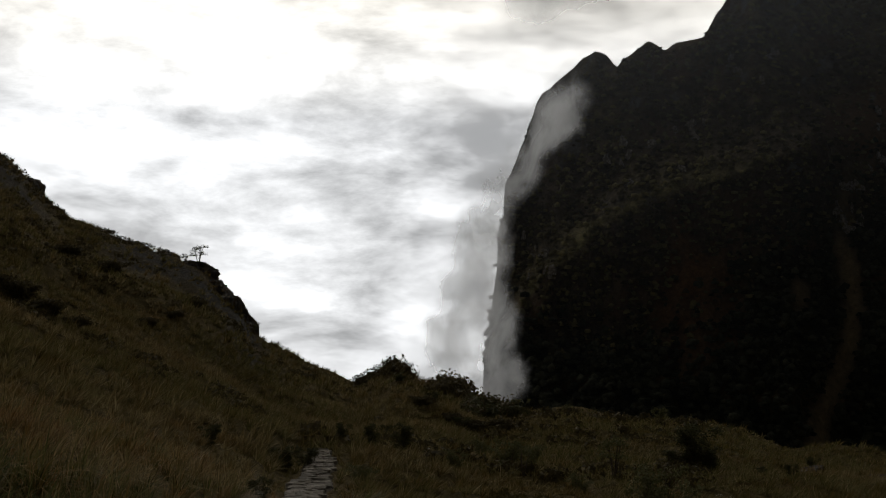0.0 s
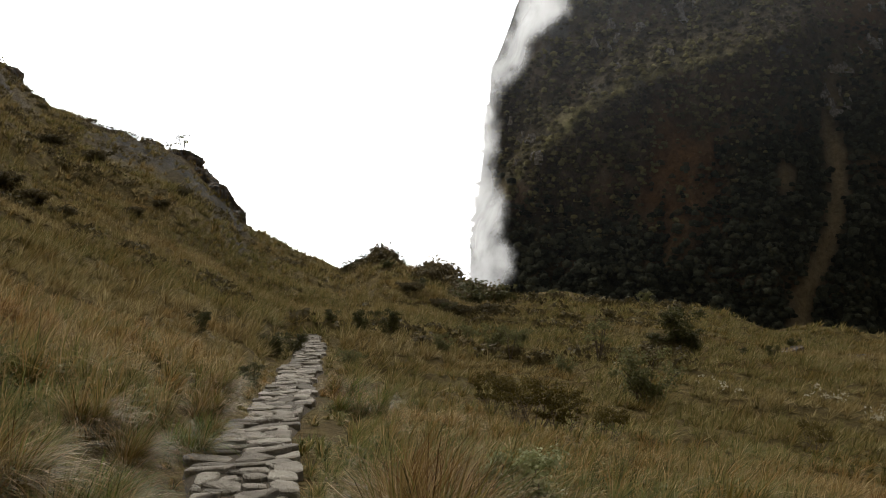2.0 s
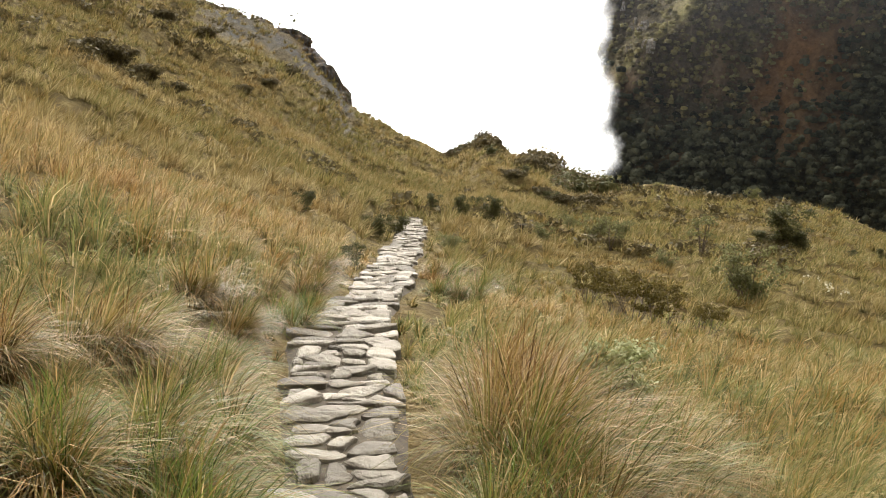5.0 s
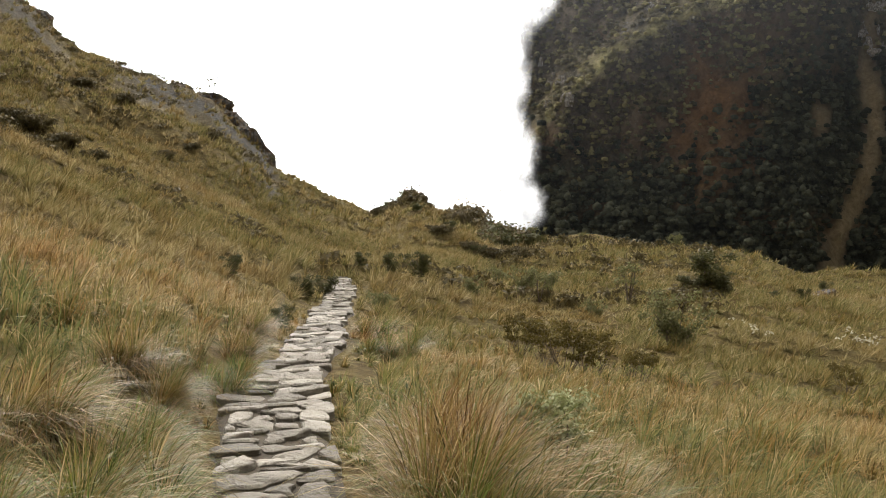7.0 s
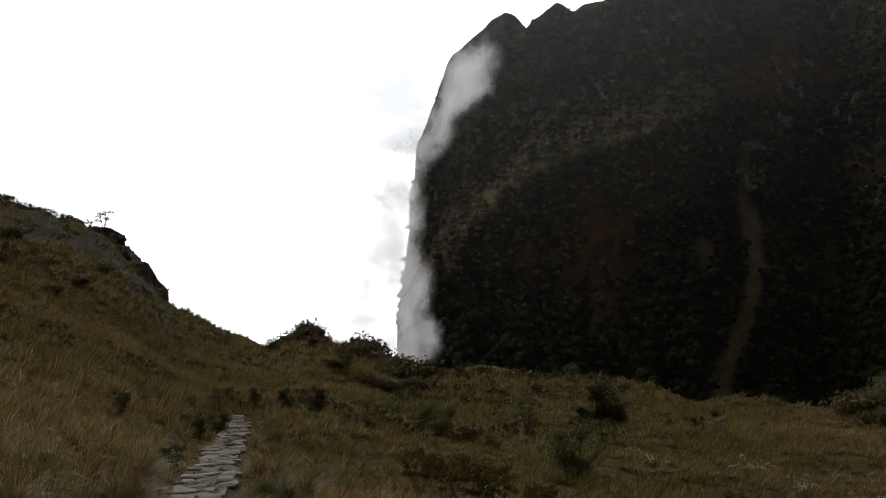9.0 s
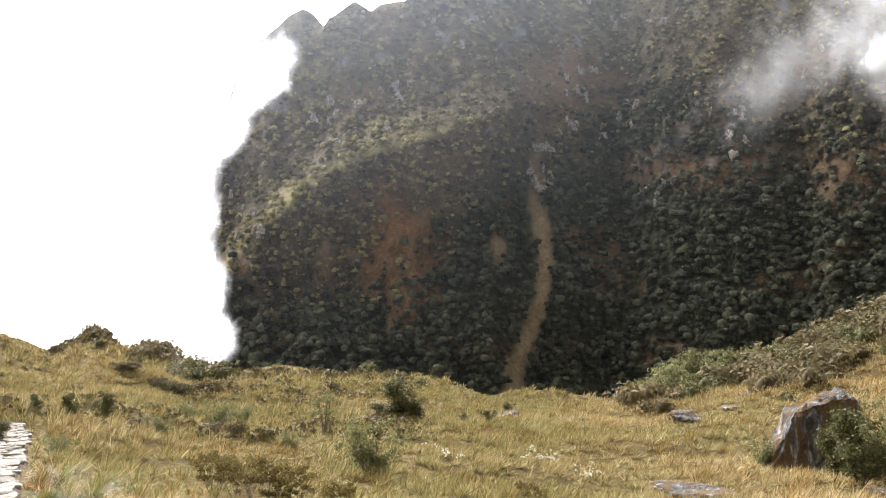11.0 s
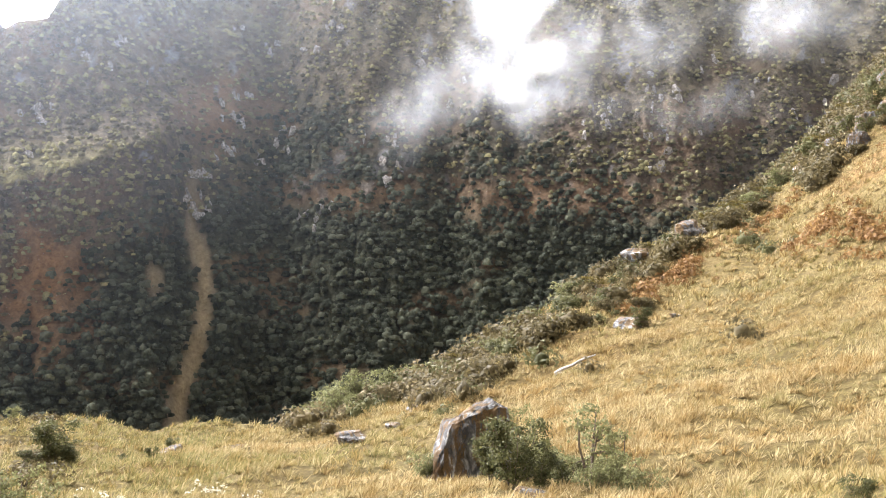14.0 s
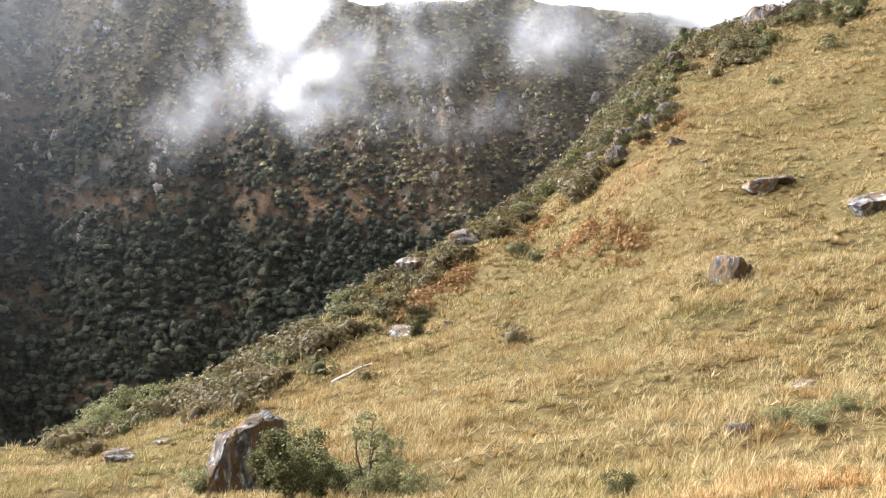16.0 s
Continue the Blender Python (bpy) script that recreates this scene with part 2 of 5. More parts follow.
def mist_material(scale, torn, top, seed):
    """Vapour: thick where its field is full, torn at the rims."""
    k = Nodes("mist")
    m = k.add("ShaderNodeMapping")
    k.put(m.inputs[0], k.coords())
    m.inputs["Rotation"].default_value, m.inputs["Scale"].default_value = (0.0, radians(35), 0.0), (1.25, 1.25, 0.8)
    m.inputs["Location"].default_value = (seed * 37.0, seed * 11.0, seed * 5.0)
    a = k.noise(scale, 8, 0.58, m.outputs[0], 0.6)
    b = k.noise(scale * 0.3, 4, 0.5, m.outputs[0], 0.3)
    d = k.attr("haze")
    ripple = k.math("ADD", k.span(a, 0.3, 0.7, -torn, torn), k.span(b, 0.32, 0.68, -torn * 0.7, torn * 0.7))
    al = k.add("ShaderNodeMapRange")
    al.interpolation_type = "SMOOTHSTEP"
    for key, val in (("From Min", 0.05), ("From Max", 1.05), ("To Min", 0.0), ("To Max", top)):
        al.inputs[key].default_value = val
    k.put(al.inputs["Value"], k.math("ADD", d, ripple))
    fade = k.math("MULTIPLY", al.outputs[0], k.span(d, 0.1, 0.4), True)
    white = (0.94, 0.96, 1.0, 1)
    df, tr = k.add("ShaderNodeBsdfDiffuse", Color=white), k.add("ShaderNodeBsdfTranslucent", Color=white)
    body = k.add("ShaderNodeMixShader", Fac=0.85)
    k.put(body.inputs[1], df.outputs[0]), k.put(body.inputs[2], tr.outputs[0])
    clear = k.add("ShaderNodeBsdfTransparent")
    mx = k.add("ShaderNodeMixShader", Fac=fade)
    k.put(mx.inputs[1], clear.outputs[0]), k.put(mx.inputs[2], body.outputs[0])
    k.put(k.out.inputs[0], mx.outputs[0])
    return k.mat


STRAW = ((0.13, 0.076, 0.028), (0.37, 0.255, 0.11), (0.68, 0.53, 0.29))
OLIVE = ((0.05, 0.064, 0.02), (0.26, 0.268, 0.095))
M_TURF, M_EARTH, M_FLAG, M_WOOD = turf_material(), earth_material(), flagstone_material(), wood_material()
M_GRASS = grass_material("tussock grass", STRAW, OLIVE)
M_BLADE = grass_material("tall glossy blades", ((0.06, 0.032, 0.012), (0.24, 0.145, 0.05), (0.58, 0.44, 0.23)), ((0.022, 0.036, 0.008), (0.17, 0.22, 0.05)), 0.42, 0.06)
# the same grass beyond 22 m, less saturated and lower in contrast
M_TUFT = grass_material("far tussock grass", ((0.165, 0.118, 0.052), (0.335, 0.26, 0.125), (0.52, 0.43, 0.24)), ((0.09, 0.085, 0.03), (0.25, 0.225, 0.085)), 0.75, 0.03, (0.76, 0.66, 0.52))
M_WALL = wall_material()
M_ROCK = rock_material("lichened rock", (0.04, 0.038, 0.038), (0.16, 0.153, 0.145), (0.46, 0.45, 0.43), 0.9)
M_CRAG = rock_material("grey crag", (0.045, 0.043, 0.043), (0.115, 0.11, 0.108), (0.25, 0.24, 0.235), 0.7)
M_PALE = rock_material("pale outcrop", (0.12, 0.114, 0.11), (0.33, 0.315, 0.30), (0.58, 0.56, 0.53), 0.25)
M_FOREST = canopy_material("cloud forest leaves", (0.018, 0.021, 0.014), (0.05, 0.055, 0.037), (0.12, 0.126, 0.086))
M_SCRUB = canopy_material("brown scrub leaves", (0.045, 0.04, 0.026), (0.12, 0.104, 0.062), (0.33, 0.3, 0.14))
M_GREY = leaf_material("grey-green leaves", (0.045, 0.048, 0.02), (0.15, 0.15, 0.062), (0.34, 0.33, 0.165))
M_DARK = leaf_material("dark green leaves", (0.022, 0.024, 0.01), (0.08, 0.08, 0.03), (0.2, 0.188, 0.075))
M_RUSSET = leaf_material("russet leaves", (0.036, 0.029, 0.008), (0.1, 0.078, 0.019), (0.23, 0.185, 0.05))
M_HEATH = leaf_material("heathy leaves", (0.03, 0.025, 0.012), (0.085, 0.068, 0.03), (0.17, 0.135, 0.06))
M_SILVER = leaf_material("silvery leaves", (0.085, 0.095, 0.035), (0.25, 0.265, 0.12), (0.55, 0.56, 0.34))


# ---------------------------------------------------------------- mesh helpers
def mesh_of(name, verts, faces, material, smooth=False, attrs=None):
    """A mesh from arrays: verts (n, 3) and a list of face arrays (m, 3) or (m, 4)."""
    me = bpy.data.meshes.new(name)
    verts = np.asarray(verts, dtype=np.float32)
    faces = [np.asarray(f, dtype=np.int32) for f in faces if len(f)]
    me.vertices.add(len(verts))
    me.vertices.foreach_set("co", verts.ravel())
    loops = np.concatenate([f.ravel() for f in faces])
    sizes = np.concatenate([np.full(len(f), f.shape[1], dtype=np.int32) for f in faces])
    starts = np.concatenate([[0], np.cumsum(sizes)[:-1]]).astype(np.int32)
    me.loops.add(len(loops))
    me.loops.foreach_set("vertex_index", loops)
    me.polygons.add(len(sizes))
    me.polygons.foreach_set("loop_start", starts)
    me.polygons.foreach_set("use_smooth", np.full(len(sizes), smooth))
    for key, values in (attrs or {}).items():
        at = me.attributes.new(key, "FLOAT", "POINT")
        at.data.foreach_set("value", np.asarray(values, dtype=np.float32))
    me.materials.append(material)
    me.update(calc_edges=True)
    me.validate()
    return me


def grid_faces(rows, cols, wrap=False):
    i, j = np.meshgrid(np.arange(rows - 1), np.arange(cols if wrap else cols - 1), indexing="ij")
    a, b = i * cols + j, i * cols + (j + 1) % cols
    return np.stack([a, b, b + cols, a + cols], -1).reshape(-1, 4)


def thing(name, label, category, group="", kind="", at=None):
    ob = new(name)
    ob.empty_display_size = 0.2
    if at is not None:
        ob.matrix_basis = at
    return tagged(ob, label, category, group, kind)


def part(name, me, parent, label=""):
    ob = new(name, me)
    ob.parent = parent
    return tagged(ob, label) if label else ob


rng = np.random.default_rng(7)


def lattice(seed):
    return np.random.default_rng(seed).random((64, 64))


LATTICES = [lattice(s) for s in range(8)]


def value_noise(x, y, seed=0, octaves=4, gain=0.5):
    """Smooth noise about 0, in -1 to 1, over arrays."""
    total, amp, norm = np.zeros(np.broadcast(x, y).shape), 1.0, 0.0
    for o in range(octaves):
        g = LATTICES[(seed + o) % 8]
        u, v = x * 2.0 ** o + 17.3 * o + seed * 5.1, y * 2.0 ** o + 9.7 * o + seed * 3.7
        i, j = np.floor(u).astype(int), np.floor(v).astype(int)
        fu, fv = u - i, v - j
        fu, fv = fu * fu * (3 - 2 * fu), fv * fv * (3 - 2 * fv)
        a, b = g[i % 64, j % 64], g[(i + 1) % 64, j % 64]
        c, d = g[i % 64, (j + 1) % 64], g[(i + 1) % 64, (j + 1) % 64]
        total += amp * ((a * (1 - fu) + b * fu) * (1 - fv) + (c * (1 - fu) + d * fu) * fv - 0.5) * 2
        norm, amp = norm + amp, amp * gain
    return total / norm


# ---------------------------------------------------------------- the lie of the land
# the brow of the near slopes, all round the standing place, fitted to the camera's view: bearing, assumed distance,
# rise in degrees from eye height
BROW = np.array([(-180, 150, 10), (-100, 110, 16), (-60, 110, 14), (-35, 120, 9.5), (-22.7, 125, 3.3), (-20.2, 120, 0.4), (-17.5, 115, -0.5),
                 (-13.2, 105, -2.2), (-11.2, 100, -4.0), (-10.6, 99, -5.2), (-8.8, 92, -6.4), (-4.8, 85, -8.1), (-2.9, 78, -7.35),
                 (0.2, 75, -8.2), (2.2, 70, -9.5), (6.7, 68, -9.4), (11.4, 66, -9.6), (14.3, 62, -10.1), (18.3, 58, -11.2),
                 (20.5, 60, -10.8), (25.9, 58, -11.0), (35, 66, -7.9), (41.2, 78, -4.1), (47.2, 92, -0.9), (51, 105, 1.3),
                 (54.7, 118, 5.2), (59.5, 134, 10.0), (64.8, 140, 11.6), (100, 130, 15), (180, 150, 10)], dtype=float)
# the slope inside it: bearing, height at 12 m and at 30 m
FLANK = np.array([(-180, 1.5, 5.0), (-90, 3.2, 9.0), (-50, 1.6, 4.2), (-28, -0.7, -0.6), (-18, -1.35, -2.7), (-8, -2.05, -5.0), (0, -2.35, -5.8),
                  (12, -2.85, -6.3), (25, -2.95, -6.4), (36, -2.75, -5.7), (56, -2.2, -4.4), (70, -1.7, -3.2), (110, -0.6, -0.5),
                  (180, 1.5, 5.0)])
# the middle line of the stone path
TRAIL = np.array([(0.3, -6.0), (0.0, -1.0), (-0.35, 2.0), (-0.76, 4.3), (-1.15, 6.2), (-1.55, 8.2), (-1.85, 10.5), (-2.0, 13.0), (-2.7, 20.6),
                  (-3.7, 31.5), (-4.4, 36.0)])


def trail_x(y):
    return np.interp(y, TRAIL[:, 1], TRAIL[:, 0])


def slope(x, y, rough=1.0):
    """The hillsides before the path was cut into them."""
    r, az = np.hypot(x, y), np.degrees(np.arctan2(x, y))
    brow_r = np.interp(az, BROW[:, 0], BROW[:, 1])
    brow_z = EYE + brow_r * np.tan(np.radians(np.interp(az, BROW[:, 0], BROW[:, 2])))
    z12, z30 = np.interp(az, FLANK[:, 0], FLANK[:, 1]), np.interp(az, FLANK[:, 0], FLANK[:, 2])
    s0, s1, s2 = z12 / 12, (z30 - z12) / 18, (brow_z - z30) / (brow_r - 30)
    m0, m1, m2, m3 = s0, (s0 + s1) / 2, (s1 * 0.6 + s2 * 0.4), s2

    def piece(r0, r1, za, zb, ma, mb):
        w = r1 - r0
        u = np.clip((r - r0) / w, 0, 1)
        return (za * (2 * u ** 3 - 3 * u ** 2 + 1) + w * ma * (u ** 3 - 2 * u ** 2 + u)
                + zb * (3 * u ** 2 - 2 * u ** 3) + w * mb * (u ** 3 - u ** 2))

    z = np.where(r < 12, piece(0, 12, 0, z12, m0, m1), np.where(r < 30, piece(12, 30, z12, z30, m1, m2), piece(30, brow_r, z30, brow_z, m2, m3)))
    past = np.maximum(r - brow_r, 0)
    fall = 0.8 * (np.sqrt(past ** 2 + 36) - 6)
    open_side = np.clip((az + 75) / 25, 0, 1) * np.clip((115 - az) / 25, 0, 1)
    z = z + np.where(past > 0, -fall * open_side + past * 0.25 * (1 - open_side) * np.exp(-past / 300), 0)
    bump = 1.3 * value_noise(x / 15, y / 15, 1, 3) * np.clip(r / 60, 0, 0.9) + 0.42 * value_noise(x / 3.4, y / 3.4, 3, 3) * np.clip(r / 22, 0.12, 1)
    bump = bump + 0.8 * value_noise(x / 5.5, y / 5.5, 7, 3) * np.clip((az - 36) / 8, 0, 1) * np.clip((r - 42) / 20, 0, 1)
    off = np.abs(x - trail_x(y))
    calm = np.clip((off - 0.35) / 1.2, 0, 1) if np.ndim(off) else min(max((off - 0.35) / 1.2, 0), 1)
    bump = np.where((y < 36) & (y > -8), bump * calm, bump)
    z = z + rough * bump * np.where(past > 60, 6, 1)
    floor = np.where((az > 6) & (az < 115), -130.0, -130 - 750 * np.clip((r - 250) / 1300, 0, 1))
    return np.maximum(z, floor)


def ground(x, y):
    """The hillsides with the path's level bench."""
    x, y = np.asarray(x, float), np.asarray(y, float)
    off = np.abs(x - trail_x(y))
    t = np.clip((off - 0.5) / 0.9, 0, 1)
    t = np.where((y > -9) & (y < 38), t * t * (3 - 2 * t), 1.0)
    return slope(x, y) * t + slope(trail_x(y) + 0 * x, y) * (1 - t)


def gz(x, y):
    return float(ground(x, y))


def spot(az, r, lift=0.0, turn=0.0):
    """A pose on the ground at a bearing and a distance."""
    x, y = r * math.sin(radians(az)), r * math.cos(radians(az))
    return pose(x, y, gz(x, y) + lift, 0, 0, turn)


def build_ground():
    rr = np.concatenate([[0.0], np.linspace(0.5, 14, 46), np.geomspace(14.5, 190, 130), np.geomspace(196, 4700, 34)])
    aa = np.radians(np.concatenate([np.arange(-180, -60, 4.0), np.arange(-60, 100, 0.5), np.arange(100, 180, 4.0)]))
    R, A = np.meshgrid(rr, aa, indexing="ij")
    X, Y = R * np.sin(A), R * np.cos(A)
    Z = ground(X, Y)
    azd = np.degrees(A)
    rust = np.clip((value_noise(X / 7, Y / 7, 5, 4) - 0.12) * 5, 0, 1) * np.clip((azd - 38) / 6, 0, 1) * np.clip((R - 55) / 25, 0, 1) * np.clip((66 - azd) / 8, 0, 1)
    rust = 0.7 * np.maximum(rust, 0.4 * np.clip((value_noise(X / 9, Y / 9, 6, 4) - 0.2) * 5, 0, 1) * (R > 40))
    brow_r = np.interp(azd, BROW[:, 0], BROW[:, 1])
    cliff = np.clip((R - brow_r + 40) / 16, 0, 1) * np.maximum(np.clip((azd + 19.5) / 3, 0, 1) * np.clip((-9.8 - azd) / 0.8, 0, 1), np.clip((-20.2 - azd) / 1.5, 0, 1) * np.clip((azd + 40) / 5, 0, 1))
    rock = np.clip(cliff * (0.95 + value_noise(X / 5, Y / 5, 2, 4)), 0, 1)
    Z = Z + cliff * (0.9 * value_noise(azd / 0.7, R / 3, 6, 3) - 0.25)
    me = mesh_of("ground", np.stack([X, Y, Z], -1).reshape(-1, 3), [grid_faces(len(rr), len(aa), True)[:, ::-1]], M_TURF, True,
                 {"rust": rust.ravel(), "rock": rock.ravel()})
    tagged(new("ground", me), "tawny grass hillsides falling to a deep valley", "ground", kind="structure")


build_ground()

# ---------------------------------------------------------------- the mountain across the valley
# its skyline, shaped to fit the camera's view: bearing and rise in degrees
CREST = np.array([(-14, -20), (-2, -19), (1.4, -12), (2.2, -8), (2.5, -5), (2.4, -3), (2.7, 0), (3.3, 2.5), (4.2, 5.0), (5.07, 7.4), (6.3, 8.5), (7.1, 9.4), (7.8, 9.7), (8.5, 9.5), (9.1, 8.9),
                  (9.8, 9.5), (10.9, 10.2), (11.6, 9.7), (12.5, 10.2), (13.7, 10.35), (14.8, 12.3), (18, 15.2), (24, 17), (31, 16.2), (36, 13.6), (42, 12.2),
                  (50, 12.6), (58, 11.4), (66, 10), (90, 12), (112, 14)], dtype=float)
# the spur that climbs across its face, fitted to the same view
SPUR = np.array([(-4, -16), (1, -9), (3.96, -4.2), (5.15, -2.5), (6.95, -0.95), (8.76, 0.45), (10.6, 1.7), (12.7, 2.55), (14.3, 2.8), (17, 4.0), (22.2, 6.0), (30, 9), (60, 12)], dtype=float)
# the bare slide, fitted to the same view
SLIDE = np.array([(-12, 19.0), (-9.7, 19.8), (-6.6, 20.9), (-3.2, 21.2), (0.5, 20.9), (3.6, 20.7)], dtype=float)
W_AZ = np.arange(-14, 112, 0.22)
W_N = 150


def wood_line(A, E):
    """0 in the closed forest to 1 in the open scrub above it."""
    line = np.interp(A, [6, 14, 20, 26, 40, 48, 60], [-6.5, -4.5, 0.5, 5.0, 2.0, 0.5, 0.5])
    return np.clip((E - line + 2.4 * value_noise(A / 4, E / 3, 2, 3)) / 4.5 + 0.3, 0, 1)


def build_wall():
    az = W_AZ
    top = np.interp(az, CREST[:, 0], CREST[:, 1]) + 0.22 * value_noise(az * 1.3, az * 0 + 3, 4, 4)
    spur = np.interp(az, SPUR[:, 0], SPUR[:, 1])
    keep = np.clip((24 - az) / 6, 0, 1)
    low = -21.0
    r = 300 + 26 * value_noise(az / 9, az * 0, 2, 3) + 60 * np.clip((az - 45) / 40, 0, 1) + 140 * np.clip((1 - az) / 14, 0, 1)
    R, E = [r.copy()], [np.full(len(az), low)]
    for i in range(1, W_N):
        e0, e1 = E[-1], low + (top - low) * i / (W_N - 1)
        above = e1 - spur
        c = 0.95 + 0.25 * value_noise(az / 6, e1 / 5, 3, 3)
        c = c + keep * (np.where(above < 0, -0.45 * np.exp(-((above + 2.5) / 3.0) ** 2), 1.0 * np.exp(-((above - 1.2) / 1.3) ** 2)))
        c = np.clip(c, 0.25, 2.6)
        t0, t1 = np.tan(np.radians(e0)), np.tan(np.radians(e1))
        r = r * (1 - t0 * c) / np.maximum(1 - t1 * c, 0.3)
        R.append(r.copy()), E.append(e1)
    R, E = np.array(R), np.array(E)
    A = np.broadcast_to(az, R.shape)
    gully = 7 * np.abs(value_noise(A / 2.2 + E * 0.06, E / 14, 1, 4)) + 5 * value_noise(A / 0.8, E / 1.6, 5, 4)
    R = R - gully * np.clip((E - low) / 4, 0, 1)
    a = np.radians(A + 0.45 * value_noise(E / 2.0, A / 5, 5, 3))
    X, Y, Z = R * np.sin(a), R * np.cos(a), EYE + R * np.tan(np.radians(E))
    # the far side
    back = []
    for out, drop in ((18, 6), (70, 50), (260, 260)):
        back.append(((R[-1] + out) * np.sin(a[-1]), (R[-1] + out) * np.cos(a[-1]), Z[-1] - drop))
    VX, VY, VZ = (np.vstack([q, *[b[i][None] for b in back]]) for i, q in enumerate((X, Y, Z)))
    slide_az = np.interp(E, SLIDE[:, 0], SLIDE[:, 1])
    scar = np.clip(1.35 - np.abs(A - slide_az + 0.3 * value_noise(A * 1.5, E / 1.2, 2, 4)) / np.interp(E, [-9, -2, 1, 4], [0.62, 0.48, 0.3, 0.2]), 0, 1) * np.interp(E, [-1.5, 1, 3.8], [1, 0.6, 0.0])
    scar = np.maximum(scar, 0.7 * np.clip(1.2 - np.hypot((A - 18.6) / 0.5, (E + 3.0) / 1.0), 0, 1))
    patch = lambda a0, e0, wa, we: np.clip(1.3 - np.hypot((A - a0) / wa, (E - e0) / we) + 0.8 * value_noise(A / 1.3, E / 1.3, 3, 4), 0, 1)
    rust = np.maximum.reduce([patch(13.3, -3.4, 2.2, 3.6), 0.45 * patch(29, 1.6, 6, 1.0), 0.6 * patch(22, 6, 3, 2), 0.5 * patch(40, 1.5, 8, 1.5)])
    rust = np.maximum(rust, 0.3 * np.clip((value_noise(A / 3, E / 2, 6, 4) - 0.1) * 3, 0, 1))
    over = E - np.interp(A, SPUR[:, 0], SPUR[:, 1]) + 0.25 * value_noise(A / 0.9, E / 0.9, 5, 3)
    # pale green band along the spur, brightened as its sunlit edge
    lit_ledge = np.where(over < 0, np.exp(-(over / 0.22) ** 2), 0.7 * np.exp(-(over / 0.55) ** 2) + 0.38 * np.exp(-(over / 2.4) ** 2)) * np.clip((18.5 - A) / 5, 0, 1)
    meadow = np.clip(lit_ledge * (0.85 + 0.6 * value_noise(A / 0.6, E / 0.6, 2, 3)) + np.clip((E - 5) / 7, 0, 1) * 0.3, 0, 1)
    rock = np.clip((value_noise(A / 0.9, E / 1.7, 7, 4) - 0.36) * 8, 0, 1) * np.clip((E - 0.5) / 3, 0, 1)
    # where forest stands: dark floor with the shade under crowns painted in
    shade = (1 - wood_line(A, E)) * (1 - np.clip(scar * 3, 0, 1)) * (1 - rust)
    pad = lambda q: np.concatenate([q.ravel(), np.zeros(3 * len(az))])
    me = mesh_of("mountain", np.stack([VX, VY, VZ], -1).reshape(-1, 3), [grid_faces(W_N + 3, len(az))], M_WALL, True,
                 {"scar": pad(scar), "rust": pad(rust), "meadow": pad(meadow), "rock": pad(rock), "shaded_floor": pad(shade)})
    tagged(new("mountain", me), "steep forested mountain wall with brown slides and crags", "mountain", kind="structure")
    return X, Y, Z, A, E, scar, rust, meadow, rock


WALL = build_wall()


def leaf_cloud(centres, radii, count, size, squash=0.8, seed=1, jitter=0.45, tri=False):
    """Many small leaf faces on rounded crowns: verts and quads."""
    g = np.random.default_rng(seed)
    n = len(centres)
    d = g.normal(size=(n, count, 3))
    d /= np.linalg.norm(d, axis=2, keepdims=True)
    d[..., 2] = np.abs(d[..., 2]) * 1.1 - 0.25
    dist = radii[:, None, None] * g.uniform(0.6, 1.08, (n, count, 1))
    lumps = 1 + 0.3 * np.sin(d[..., :1] * 5 + g.uniform(0, 6, (n, 1, 1))) * np.cos(d[..., 1:2] * 4 + g.uniform(0, 6, (n, 1, 1)))
    p = centres[:, None, :] + d * dist * lumps * np.array([1, 1, squash])
    nrm = d + np.array([0, 0, 0.25]) + g.normal(scale=jitter, size=d.shape)
    nrm /= np.linalg.norm(nrm, axis=2, keepdims=True)
    side = np.cross(nrm, g.normal(size=d.shape))
    side /= np.linalg.norm(side, axis=2, keepdims=True)
    up = np.cross(nrm, side)
    s = (size * radii[:, None] if np.ndim(size) == 0 else size[:, None]) * g.uniform(0.6, 1.3, (n, count))
    s = s[..., None]
    if tri:
        verts = np.stack([p - side * s, p + side * s * 0.6 - up * s * 0.6, p + side * s * 0.6 + up * s * 0.6], 2).reshape(-1, 3)
        return verts, np.arange(len(verts)).reshape(-1, 3)
    quad = np.stack([p - side * s, p - up * s * 0.6, p + side * s, p + up * s * 0.6], 2)
    verts = quad.reshape(-1, 3)
    return verts, np.arange(len(verts)).reshape(-1, 4)


